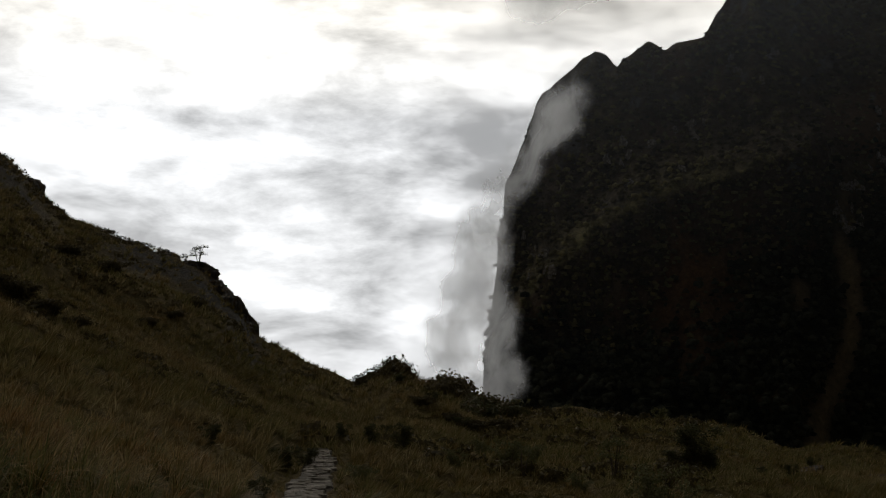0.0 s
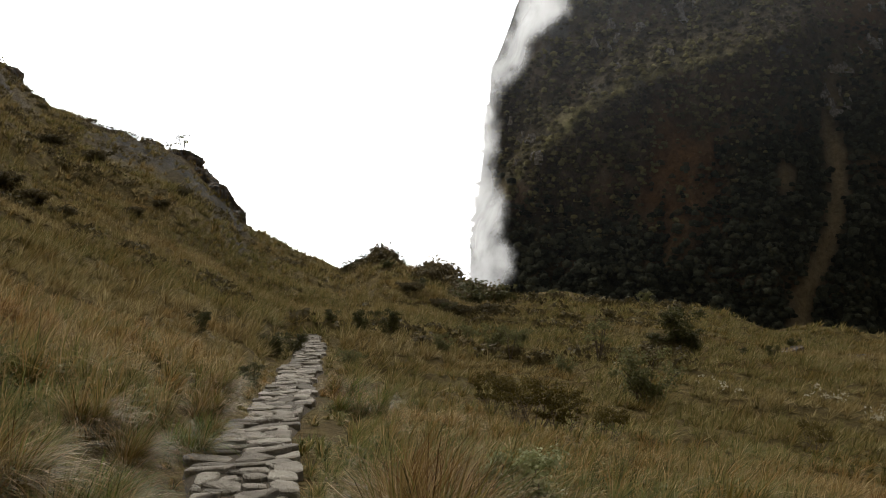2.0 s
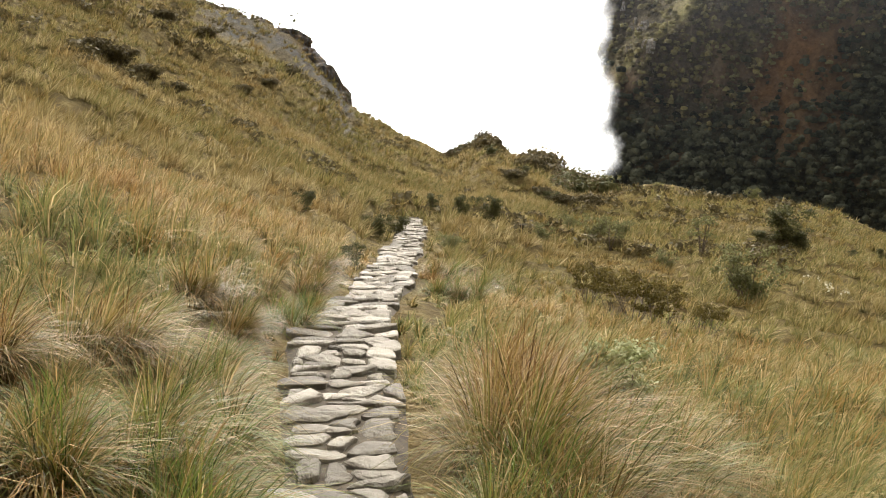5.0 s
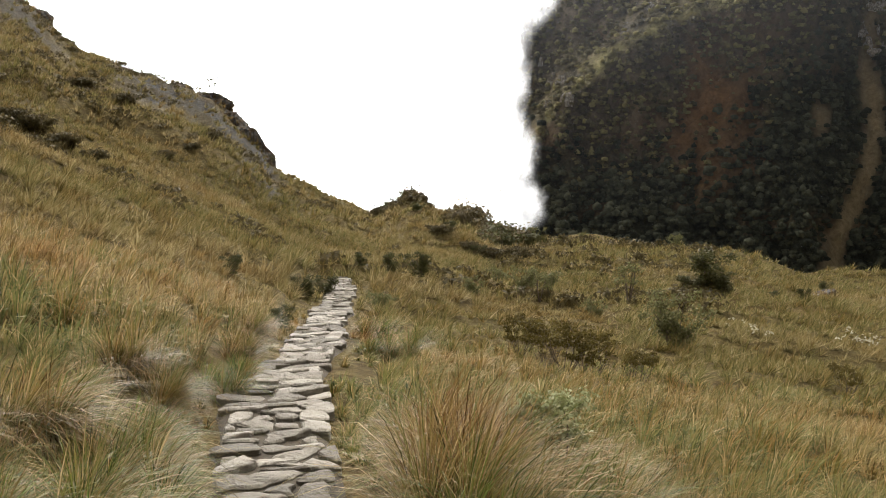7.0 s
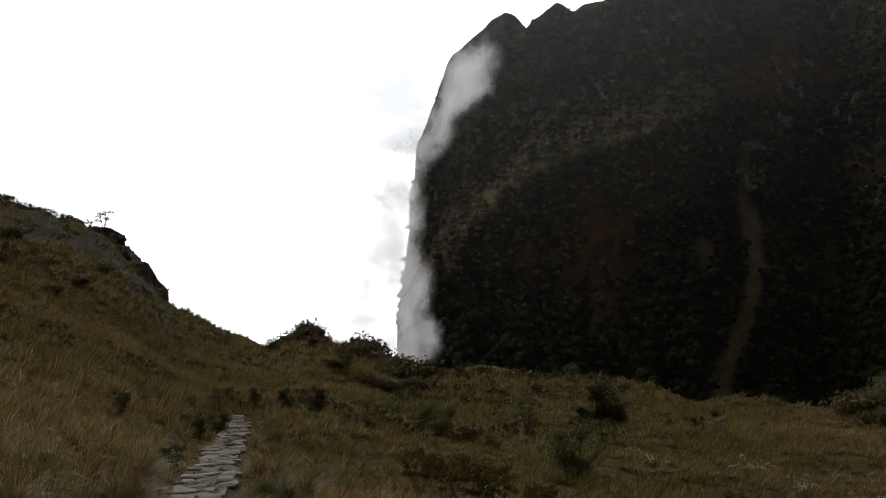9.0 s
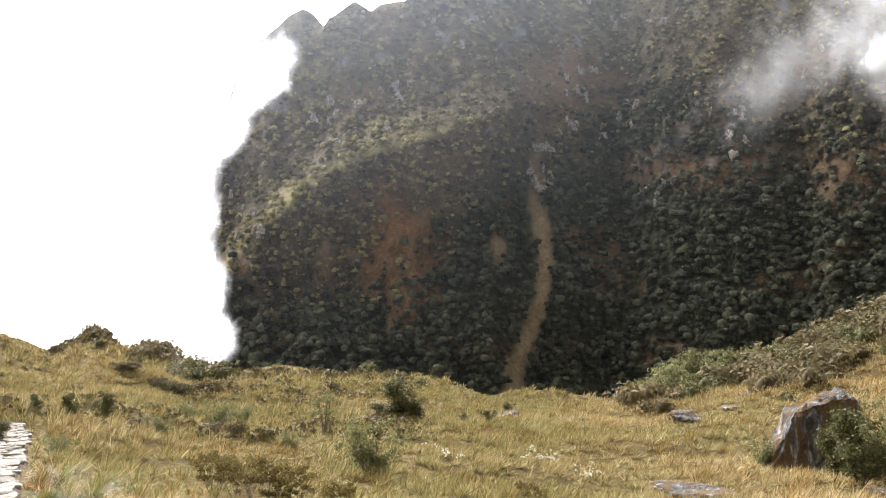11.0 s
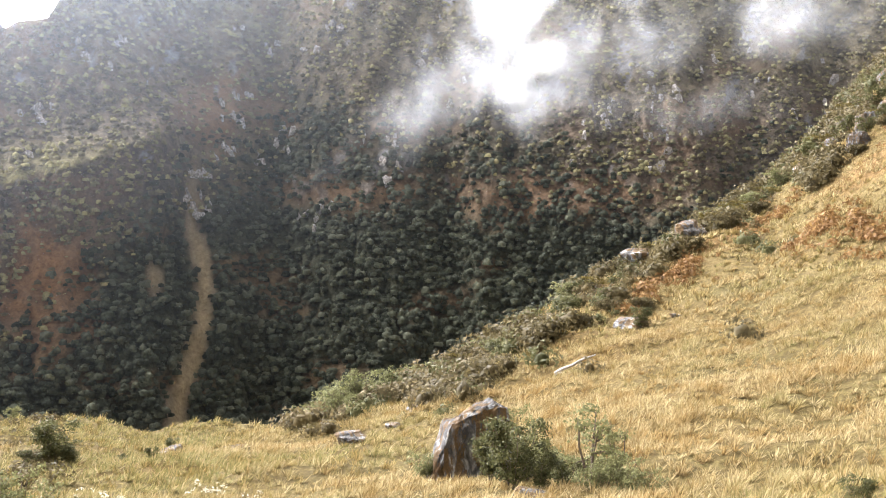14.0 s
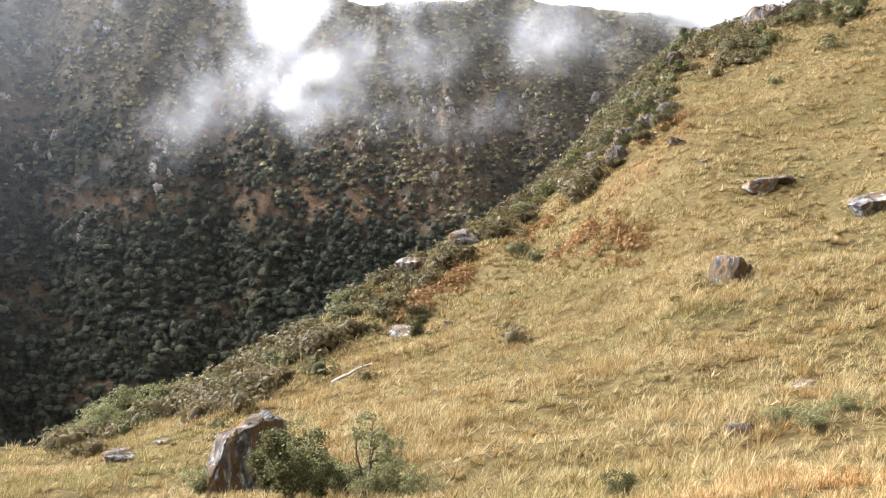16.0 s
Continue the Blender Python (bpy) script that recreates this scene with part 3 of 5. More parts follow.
def crown_cloud(centres, radii, level, leaves, seed, lit_tone=0.0, leaf=0.27):
    """Lumpy rounded crowns with loose leaf clusters about them: verts, faces and a tone for each crown."""
    g = np.random.default_rng(seed)
    bm = bmesh.new()
    bmesh.ops.create_icosphere(bm, subdivisions=level, radius=1.0)
    d = np.array([v.co for v in bm.verts])
    tri = np.array([[v.index for v in f.verts] for f in bm.faces if f.calc_center_median().z > -0.55])
    bm.free()
    n, m = len(centres), len(d)
    turn = g.uniform(0, 2 * np.pi, n)
    c, s = np.cos(turn)[:, None], np.sin(turn)[:, None]
    dirs = np.stack([d[:, 0] * c - d[:, 1] * s, d[:, 0] * s + d[:, 1] * c, np.broadcast_to(d[:, 2], (n, m))], -1)
    ph = g.uniform(0, 6, (n, 1, 3))
    lump = 1 + 0.2 * np.sin(dirs[..., 0] * 4.2 + ph[..., 0]) * np.sin(dirs[..., 1] * 4.2 + ph[..., 1]) + 0.14 * np.sin(dirs[..., 2] * 6 + ph[..., 2]) + g.normal(scale=0.1, size=(n, m))
    stretch = np.stack([g.uniform(0.8, 1.2, n), g.uniform(0.8, 1.2, n), g.uniform(0.65, 1.05, n)], -1)
    V = centres[:, None, :] + dirs * (lump * radii[:, None])[..., None] * stretch[:, None, :]
    F = (tri[None] + np.arange(n)[:, None, None] * m).reshape(-1, 3)
    # crowns on the lit spur get a brighter tone, light painted in
    tone = np.clip(g.random(n) * (1 - 0.4 * lit_tone) + 0.75 * lit_tone, 0, 1.4)
    lv, lf = leaf_cloud(centres, radii * 1.12, leaves, leaf, 0.9, seed + 1, 0.5, True)
    return np.concatenate([V.reshape(-1, 3), lv]), np.concatenate([F, lf + n * m]), np.concatenate([np.repeat(tone, m), np.repeat(tone + 0.1, leaves * 3)])


def build_forest():
    X, Y, Z, A, E, scar, rust, meadow, rock = WALL
    g = np.random.default_rng(3)
    want = 72000
    i = g.integers(0, X.shape[0] - 1, want * 3)
    j = g.integers(0, X.shape[1] - 1, want * 3)
    top = np.interp(A[i, j], CREST[:, 0], CREST[:, 1])
    weight = (top + 21) / 38 * np.clip((A[i, j] + 3) / 4, 0, 1) * (E[i, j] > -14) * (E[i, j] < top - np.where(A[i, j] < 9, 0.5, 0.0)) * np.clip((84 - A[i, j]) / 10, 0, 1)
    fresh = g.random(len(i)) < weight * (scar[i, j] < 0.25) * (1 - 0.85 * rust[i, j]) * (1 - 0.45 * meadow[i, j]) * (1 - 0.8 * rock[i, j])
    i, j = i[fresh], j[fresh]
    p = np.stack([X[i, j], Y[i, j], Z[i, j]], -1) + g.normal(scale=0.9, size=(len(i), 3)) * np.array([1, 1, 0.2])
    el = E[i, j]
    high = wood_line(A[i, j], el)
    tall = g.random(len(el)) > high
    rad = np.where(tall, g.uniform(0.8, 1.9, len(el)), g.uniform(0.5, 1.4, len(el)))
    for name, pick, mat, label, level, leaves, cap in (("forest", tall, M_FOREST, "dense dark green cloud forest on the slope", 1, 18, 17500), ("scrub", ~tall, M_SCRUB, "low brown-green scrub on the heights", 1, 10, 17000)):
        q = np.where(pick)[0][:cap]
        v, f, tone = crown_cloud(p[q] + np.stack([rad[q] * 0, rad[q] * 0, rad[q] * 0.45], -1), rad[q], level, leaves, 5, meadow[i[q], j[q]] * (~tall[q]))
        tagged(new(name, mesh_of(name, v, [f], mat, True, {"tone": tone})), label, name, kind="stuff")


build_forest()


# where bare rock breaks out: bearing, rise, spread
BARE = ((13.0, 5.7, 0.7), (16.0, 8.8, 0.9), (25.0, 4.0, 0.5), (23.0, 6.0, 0.7), (27.0, 0.6, 0.4), (31.0, 4.2, 0.8), (28.5, 9.8, 1.0), (5.0, -1.4, 0.4), (21.0, 1.0, 0.35), (21.0, 2.4, 0.3),
        (45.8, 7.6, 0.8), (45.9, 3.4, 0.5), (50.4, 8.4, 0.9), (47.5, 6.0, 0.8), (22.5, 4.4, 0.5), (24.6, 10.6, 1.2), (54.0, 6.0, 0.9), (42.0, 5.0, 0.8), (9.0, 4.4, 0.7), (34.0, 8.6, 1.0))


def build_outcrops():
    """Pale broken rock faces on the heights."""
    X, Y, Z, A, E = WALL[:5]
    g = np.random.default_rng(17)
    vs, fs, n, sides = [], [], 0, 6
    for az, el, wide in BARE:
        for _ in range(7):
            j = int(np.argmin(np.abs(W_AZ - az - g.normal() * wide)))
            i = int(np.argmin(np.abs(E[:, j] - el - g.normal() * wide * 1.2)))
            w, h = g.uniform(0.9, 2.6), g.uniform(1.0, 3.2)
            slant = g.normal(scale=0.2)
            a = np.sort(g.uniform(0, 2 * np.pi, sides))
            turn = np.array([math.cos(radians(az)), -math.sin(radians(az))])
            ring = []
            for lev, fat in ((-1, 1.0), (-0.2, 1.1), (0.4, 0.8), (0.75, 0.5)):
                rad = w * fat * g.uniform(0.5, 1.25, sides)
                u, d = rad * np.cos(a) + slant * lev * h, rad * np.sin(a) * 0.7
                ring.append(np.stack([X[i, j] * 0.9978 + u * turn[0] - d * turn[1], Y[i, j] * 0.9978 + u * turn[1] + d * turn[0], Z[i, j] + lev * h + g.normal(scale=0.35, size=sides)], -1))
            v = np.concatenate(ring)
            vs.append(v)
            fs.append(np.concatenate([grid_faces(4, sides, True), [[18, 19, 20, 21], [21, 22, 23, 18]]]) + n)
            n += len(v)
    tagged(new("outcrops", mesh_of("outcrops", np.concatenate(vs), [np.concatenate(fs)], M_PALE)), "pale grey rock outcrops on the mountain face", "rocks", kind="stuff")


build_outcrops()


# ---------------------------------------------------------------- mist
def mist_sheet(az0, az1, el0, el1, r, mat, shape, label, swell=4.0):
    az, el = np.linspace(az0, az1, 110), np.linspace(el0, el1, 90)
    E, A = np.meshgrid(el, az, indexing="ij")
    R = r + swell * value_noise(A / 3, E / 3, 4, 3)
    a = np.radians(A)
    V = np.stack([R * np.sin(a), R * np.cos(a), EYE + R * np.tan(np.radians(E))], -1).reshape(-1, 3)
    edge = np.clip(np.minimum.reduce([(A - az0), (az1 - A), (E - el0), (el1 - E)]) / 1.2, 0, 1)
    me = mesh_of("mist_sheet", V, [grid_faces(90, 110)], mat, True, {"haze": (np.clip(shape(A, E), 0, 1.2) * edge).ravel()})
    tagged(new("mist_sheet", me), label, "mist", "mist in the valley", "stuff")


def blob(A, E, a, e, wa, we):
    return np.exp(-((A - a) / wa) ** 2 - ((E - e) / we) ** 2)


def streak(A, E, a0, e0, a1, e1, wide):
    """A soft band between two bearings."""
    t = np.clip(((A - a0) * (a1 - a0) + (E - e0) * (e1 - e0)) / ((a1 - a0) ** 2 + (e1 - e0) ** 2), 0, 1)
    return np.exp(-(np.hypot(A - a0 - t * (a1 - a0), E - e0 - t * (e1 - e0)) / (wide * (0.35 + t))) ** 2)


def column(A, E):
    """Vapour that climbs along the mountain's shoulder from a bank in the valley."""
    rim = np.interp(E, [-12, -8, -6.5, -4.7, -2, 0, 2.4, 5.8, 7.5, 9], [0.6, 1.4, 1.0, 1.5, 0.9, 1.3, 2.4, 4.6, 5.4, 5.6])
    off = A - rim - 1.1 + 1.2 * value_noise(E / 1.5, A / 2.0, 3, 4)
    puff = 1 + 0.5 * value_noise(E / 1.7, A / 2.4, 6, 3)
    band = np.where(off < 0, np.exp(-(off / 2.3) ** 2), np.exp(-(off / 1.25) ** 2)) * np.clip((9.5 - E) / 3, 0, 1)
    return puff * np.maximum.reduce([0.68 * band, 0.7 * blob(A, E, 0.6, -6.0, 2.2, 2.4)])


def veil(A, E):
    A, E = A + 0.9 * value_noise(A / 3, E / 3, 2, 3), E + 0.8 * value_noise(A / 2.5, E / 2.5, 8, 3)
    return np.maximum.reduce([0.8 * blob(A, E, 37.8, 12.8, 2.6, 3.2), 0.44 * blob(A, E, 38.4, 8.0, 4.6, 3.2), 0.3 * streak(A, E, 25.5, 0.6, 35.0, 8.5, 3.0) * np.clip((A - 24.5) / 7, 0, 1), 0.33 * blob(A, E, 44.0, 9.6, 5.0, 3.0),
                              0.36 * blob(A, E, 52.0, 10.6, 6.0, 2.6), 0.28 * blob(A, E, 47.0, 6.0, 7.0, 2.4)])


def crown(A, E):
    return 0.7 * np.clip((E - np.interp(A, [6, 14, 30, 44, 60], [10.0, 12.0, 15.5, 10.8, 9.8]) + 0.8 * np.sin(A / 3)) / 3.5, 0, 1)


for k, r in enumerate((255, 275, 296)):
    mist_sheet(-20, 12, -15, 13, r, mist_material(0.07, 0.5, 0.56, k), column, "thick white mist rising beside the mountain")
for k, r in enumerate((285, 310)):
    mist_sheet(16, 66, -5, 17, r, mist_material(0.045, 0.24, 0.6, k + 4), veil, "torn white mist drifting before the mountain")
mist_sheet(2, 72, 5, 21, 330, mist_material(0.03, 0.2, 0.85, 8), crown, "pale cloud veiling the mountain top")


# added translucent sheet; its pale blue imitates haze lightening the far mountain
def haze_sheet_material():
    k = Nodes("haze sheet")
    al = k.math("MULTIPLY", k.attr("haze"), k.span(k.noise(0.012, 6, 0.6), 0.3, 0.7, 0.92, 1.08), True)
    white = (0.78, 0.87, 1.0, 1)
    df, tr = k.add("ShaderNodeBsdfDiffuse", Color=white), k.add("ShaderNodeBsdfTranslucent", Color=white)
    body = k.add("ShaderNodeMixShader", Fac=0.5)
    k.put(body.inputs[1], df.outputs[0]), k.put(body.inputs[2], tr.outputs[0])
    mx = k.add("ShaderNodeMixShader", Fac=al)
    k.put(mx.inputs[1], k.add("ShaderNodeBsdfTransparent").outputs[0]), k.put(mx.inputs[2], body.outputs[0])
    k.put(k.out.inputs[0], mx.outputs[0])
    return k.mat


# denser by height and bearing, set to lift the mountain's brightness
mist_sheet(-2, 76, -14, 21, 240, haze_sheet_material(), lambda A, E: np.interp(E, [-9, -2, 4, 8, 12, 16], [0.002, 0.008, 0.026, 0.054, 0.1, 0.16]) * np.clip((A + 1) / 5, 0, 1) * np.interp(A, [8, 18, 34], [1.5, 1.15, 0.35]), "added bluish sheet that lightens the far slopes as haze would", 0.3)


# ---------------------------------------------------------------- shrubs and small trees
def tube(points, radii, sides=6):
    """A tapering, bent stem through points: verts and faces."""
    P = np.asarray(points, float)
    verts, rings = [], len(P)
    for i, p in enumerate(P):
        t = P[min(i + 1, rings - 1)] - P[max(i - 1, 0)]
        t /= np.linalg.norm(t) + 1e-9
        u = np.cross(t, (0.31, 0.95, 0.1))
        u /= np.linalg.norm(u) + 1e-9
        v = np.cross(t, u)
        a = np.linspace(0, 2 * np.pi, sides, endpoint=False)
        verts.append(p + radii[i] * (np.cos(a)[:, None] * u + np.sin(a)[:, None] * v))
    return np.concatenate(verts), grid_faces(rings, sides, True)


def joined(pieces):
    vs, fs, n = [], [], 0
    for v, f in pieces:
        vs.append(v), fs.append(f + n)
        n += len(v)
    return np.concatenate(vs), np.concatenate(fs)


def limb(g, start, aim, length, bend=0.25, steps=5):
    p, d, out = np.array(start, float), np.array(aim, float), []
    d /= np.linalg.norm(d)
    for _ in range(steps + 1):
        out.append(p.copy())
        d = d + g.normal(scale=bend, size=3) * np.array([1, 1, 0.6])
        d[2] += 0.08
        d /= np.linalg.norm(d)
        p = p + d * length / steps
    return np.array(out)


def shrub(at, label, height, width, mat, stems=6, leaves=26, leaf=0.035, bare=0.25, clump=0.16, seed=1, stem=0.018, name="shrub", group="shrubs on the slopes", inner=True):
    g = np.random.default_rng(seed)
    ob = thing(name, label, name.replace("_", " "), group, at=at)
    centres, radii = [], []
    for s in range(stems):
        a = 2 * np.pi * (s + g.uniform(0, 0.8)) / stems
        lean = g.uniform(0.15, 1.0) * width / height
        main = limb(g, (0.03 * math.cos(a), 0.03 * math.sin(a), -0.05), (lean * math.cos(a), lean * math.sin(a), 1.0), height * g.uniform(0.75, 1.0), 0.13)
        bark = [tube(main, np.linspace(stem, stem * 0.4, len(main)))]
        for b in range(4):
            i = g.integers(max(1, int(len(main) * bare)), len(main))
            aim = np.array([math.cos(a + g.normal() * 1.2), math.sin(a + g.normal() * 1.2), g.uniform(0.1, 0.9)])
            tw = limb(g, main[i], aim, width * g.uniform(0.25, 0.55), 0.3, 4)
            bark.append(tube(tw, np.linspace(stem * 0.5, stem * 0.18, len(tw)), 3))
            for q in (tw[-1], tw[-2], tw[2]):
                if q[2] > bare * height:
                    centres.append(q), radii.append(height * clump * g.uniform(0.6, 1.15))
        centres.append(main[-1]), radii.append(height * clump)
        v, f = joined(bark)
        part("stem", mesh_of("stem", v, [f], M_WOOD, True), ob)
        if inner and main[3][2] > bare * height:
            centres.append(main[3]), radii.append(height * clump * 1.2)
    centres = np.array(centres)
    centres[:, 2] = np.clip(centres[:, 2], 0.05, height * 0.97)
    v, f = leaf_cloud(centres, np.array(radii), leaves, np.full(len(radii), leaf), 0.8, seed)
    part("foliage", mesh_of("foliage", v, [f], mat), ob)
    return ob


def scaled(m, s, tall=1.0):
    return m @ Matrix.Diagonal((s, s, s * tall, 1))


# grey-green rounded bush on the meadow, and its like
grey = shrub(spot(11.8, 27.4), "rounded grey-green leafy bush standing in meadow grass", 1.5, 0.95, M_GREY, 9, 20, 0.047, 0.08, 0.17, 11)
for az, r, s, tall in ((3.6, 38.4, 0.72, 1.0), (2.0, 44.5, 0.62, 0.9), (5.0, 41.0, 0.55, 0.8), (0.6, 37.0, 0.5, 0.9), (7.4, 33.0, 0.45, 0.8), (11.7, 66.0, 0.55, 1.0), (6.7, 68.0, 0.5, 0.6),
                       (26.6, 57.5, 1.05, 0.9), (28.0, 58.5, 1.45, 0.95), (29.6, 60.0, 1.35, 0.95), (31.2, 61.5, 1.2, 0.9), (32.6, 63.0, 0.95, 0.9),
                       (27.3, 56.0, 1.0, 0.8), (28.8, 57.2, 1.1, 0.8), (33.9, 64.0, 0.8, 0.8), (-4.6, 27.1, 0.45, 0.8), (33.2, 33.0, 0.7, 0.9), (44.0, 26.5, 0.7, 0.9),
                       (45.2, 26.0, 0.55, 0.8), (30.4, 58.6, 0.9, 0.8), (52.0, 98.0, 1.3, 0.8), (50.5, 94.0, 1.3, 0.7), (40.4, 29.4, 0.85, 0.75), (41.6, 28.8, 0.85, 0.65), (43.2, 28.2, 0.8, 0.6), (39.4, 31.0, 0.9, 0.9), (42.4, 27.0, 0.7, 0.6), (37.9, 33.8, 1.0, 1.1),
                       (66.0, 29.0, 0.75, 0.5), (64.4, 29.6, 0.6, 0.5), (67.8, 30.5, 0.7, 0.5), (36.2, 66.5, 1.1, 0.8), (38.4, 70.0, 1.0, 0.8), (40.8, 75.0, 1.1, 0.7), (45.2, 84.0, 1.2, 0.8), (48.8, 92.0, 1.3, 0.8), (47.0, 88.0, 1.1, 0.7)):
    copy_thing(grey, scaled(spot(az, r, -0.03, az * 47), s, tall))

# little tree with a bare trunk
small_tree = shrub(spot(9.3, 36.4), "small sparse tree with a bare leaning trunk", 1.6, 0.75, M_GREY, 3, 26, 0.04, 0.45, 0.19, 21, 0.035, "tree", "small trees", False)
copy_thing(small_tree, scaled(spot(42.3, 27.9, 0, 130), 1.35))
copy_thing(small_tree, scaled(spot(4.4, 36.0, 0, 200), 0.7))
copy_thing(small_tree, scaled(spot(43.6, 28.6, 0, 300), 0.9))
copy_thing(small_tree, scaled(spot(-13.4, 104.0, 0, 40), 1.35))
copy_thing(small_tree, scaled(spot(-10.4, 97.0, 0, 140), 0.8))

# dark bushes
dark = shrub(spot(38.0, 27.8), "dense dark green bush beside the boulder", 1.75, 0.8, M_DARK, 9, 23, 0.053, 0.02, 0.19, 31)
for az, r, s, tall in ((13.6, 43.3, 1.15, 0.8), (14.3, 43.5, 0.8, 0.6), (12.7, 43.0, 0.7, 0.5), (19.5, 48.6, 0.42, 0.7), (17.0, 44.0, 0.3, 0.6), (18.5, 43.5, 0.32, 0.9), (-5.6, 36.3, 0.36, 0.8),
                       (-3.9, 35.9, 0.45, 1.0), (-2.4, 35.9, 0.52, 1.0), (39.6, 27.6, 0.6, 0.9), (36.8, 31.0, 0.8, 0.9), (-7.6, 29.0, 0.4, 0.8), (40.8, 27.9, 0.5, 0.8),
                       (38.9, 30.6, 0.7, 0.9), (56.0, 21.9, 0.4, 0.8), (-8.7, 27.3, 0.42, 0.8), (-10.0, 18.2, 0.26, 0.9), (-12.7, 24.7, 0.34, 0.8), (1.0, 52.0, 0.5, 0.7), (-0.6, 58.0, 0.5, 0.7), (44.9, 60.8, 0.75, 0.9), (46.4, 80.0, 1.1, 0.7), (43.0, 70.0, 0.8, 0.7),
                       (57.2, 113.0, 1.1, 0.8), (58.4, 119.0, 1.2, 0.9), (59.6, 126.0, 1.3, 0.8), (60.6, 130.0, 1.2, 0.7), (56.0, 108.0, 1.1, 0.8), (58.4, 106.0, 1.0, 0.8),
                       (61.8, 133.0, 1.1, 0.7), (57.8, 101.0, 1.0, 0.7), (66.5, 124.0, 1.4, 0.8), (68.0, 122.0, 1.3, 0.8), (55.0, 102.0, 1.2, 0.7), (53.6, 98.0, 1.1, 0.7), (59.4, 112.0, 1.0, 0.8),
                       (52.4, 100.0, 1.1, 0.6), (56.2, 94.5, 1.0, 0.8), (57.0, 95.5, 1.1, 0.8), (58.0, 96.5, 1.0, 0.9), (55.3, 99.5, 1.1, 0.8), (57.4, 103.0, 1.3, 0.9), (56.6, 104.0, 1.2, 0.9), (58.8, 98.0, 1.0, 0.8), (67.2, 116.0, 1.1, 0.7), (5.6, 66.5, 0.4, 0.6)):
    copy_thing(dark, scaled(spot(az, r, -0.03, az * 61), s, tall))

# brown heathy bushes on the upper slope
heath = shrub(spot(-22.4, 45.0), "low dark brown heathy bush on the grass slope", 0.75, 1.3, M_HEATH, 10, 18, 0.06, 0.02, 0.3, 35)
for az, r, s, tall in ((-21.0, 45.6, 0.9, 0.9), (-19.6, 46.5, 0.8, 0.8), (-23.6, 45.4, 0.9, 0.9), (-16.0, 55.6, 0.7, 0.8), (-14.6, 60.0, 0.7, 0.8), (-13.5, 66.5, 0.75, 0.9), (-18.0, 70.0, 1.3, 0.8), (-20.0, 72.0, 1.4, 0.8),
                       (-25.5, 60.0, 1.5, 0.9), (-27.0, 61.0, 1.4, 0.9), (55.8, 90.0, 1.1, 1.0), (57.2, 92.5, 1.2, 1.0), (58.4, 94.5, 1.2, 1.0), (54.2, 94.0, 1.1, 1.0), (45.0, 66.0, 1.0, 1.1), (47.6, 79.0, 1.2, 1.1), (49.4, 84.0, 1.2, 1.1), (43.2, 67.0, 1.0, 1.0), (51.0, 88.0, 1.2, 1.0), (41.6, 64.0, 0.9, 1.0), (0.4, 55.0, 0.8, 0.7), (2.0, 54.0, 0.8, 0.6), (-1.2, 57.0, 0.9, 0.7), (13.0, 43.2, 0.8, 0.7), (1.4, 52.0, 0.9, 0.8), (3.2, 54.0, 0.9, 0.8)):
    copy_thing(heath, scaled(spot(az, r, -0.03, az * 71), s, tall))

# russet shrubs with bare grey twigs below their crowns
russet = shrub(spot(6.0, 19.8), "russet-topped shrub with bare grey twigs below", 1.05, 0.95, M_RUSSET, 8, 30, 0.028, 0.62, 0.12, 41, 0.012, inner=False)
for az, r, s, tall in ((3.4, 21.0, 0.8, 1.0), (7.4, 19.6, 0.85, 0.95), (10.0, 20.1, 0.72, 1.0), (4.9, 20.6, 0.75, 1.0), (21.0, 21.8, 0.6, 1.0), (41.0, 66.0, 1.4, 0.6), (42.6, 74.0, 1.6, 0.7), (39.0, 68.0, 1.2, 0.6),
                       (36.6, 66.0, 1.2, 0.7), (35.2, 64.5, 1.3, 0.7), (45.6, 82.0, 1.8, 0.7), (48.4, 88.0, 1.8, 0.8), (49.6, 92.0, 1.7, 0.8), 
                       (54.0, 104.0, 1.7, 0.7), (55.4, 110.0, 1.8, 0.7), (53.0, 97.0, 1.5, 0.7), (60.0, 110.0, 1.5, 0.7), (56.8, 98.0, 1.6, 0.7), (58.6, 113.0, 1.6, 0.7), (60.8, 124.0, 1.7, 0.7), (50.2, 90.0, 1.4, 0.7), (51.6, 93.0, 1.5, 0.7), (64.0, 118.0, 1.5, 0.6), (65.6, 121.0, 1.5, 0.6), (59.0, 46.9, 0.6, 0.8)):
    copy_thing(russet, scaled(spot(az, r, -0.03, az * 83), s, tall))

# the silvery bush among the tall grass by the path
shrub(spot(5.1, 6.7), "silvery narrow-leaved bush among tall tussock grass", 0.95, 0.24, M_SILVER, 12, 30, 0.02, 0.3, 0.1, 51, 0.009, group="bush by the path")


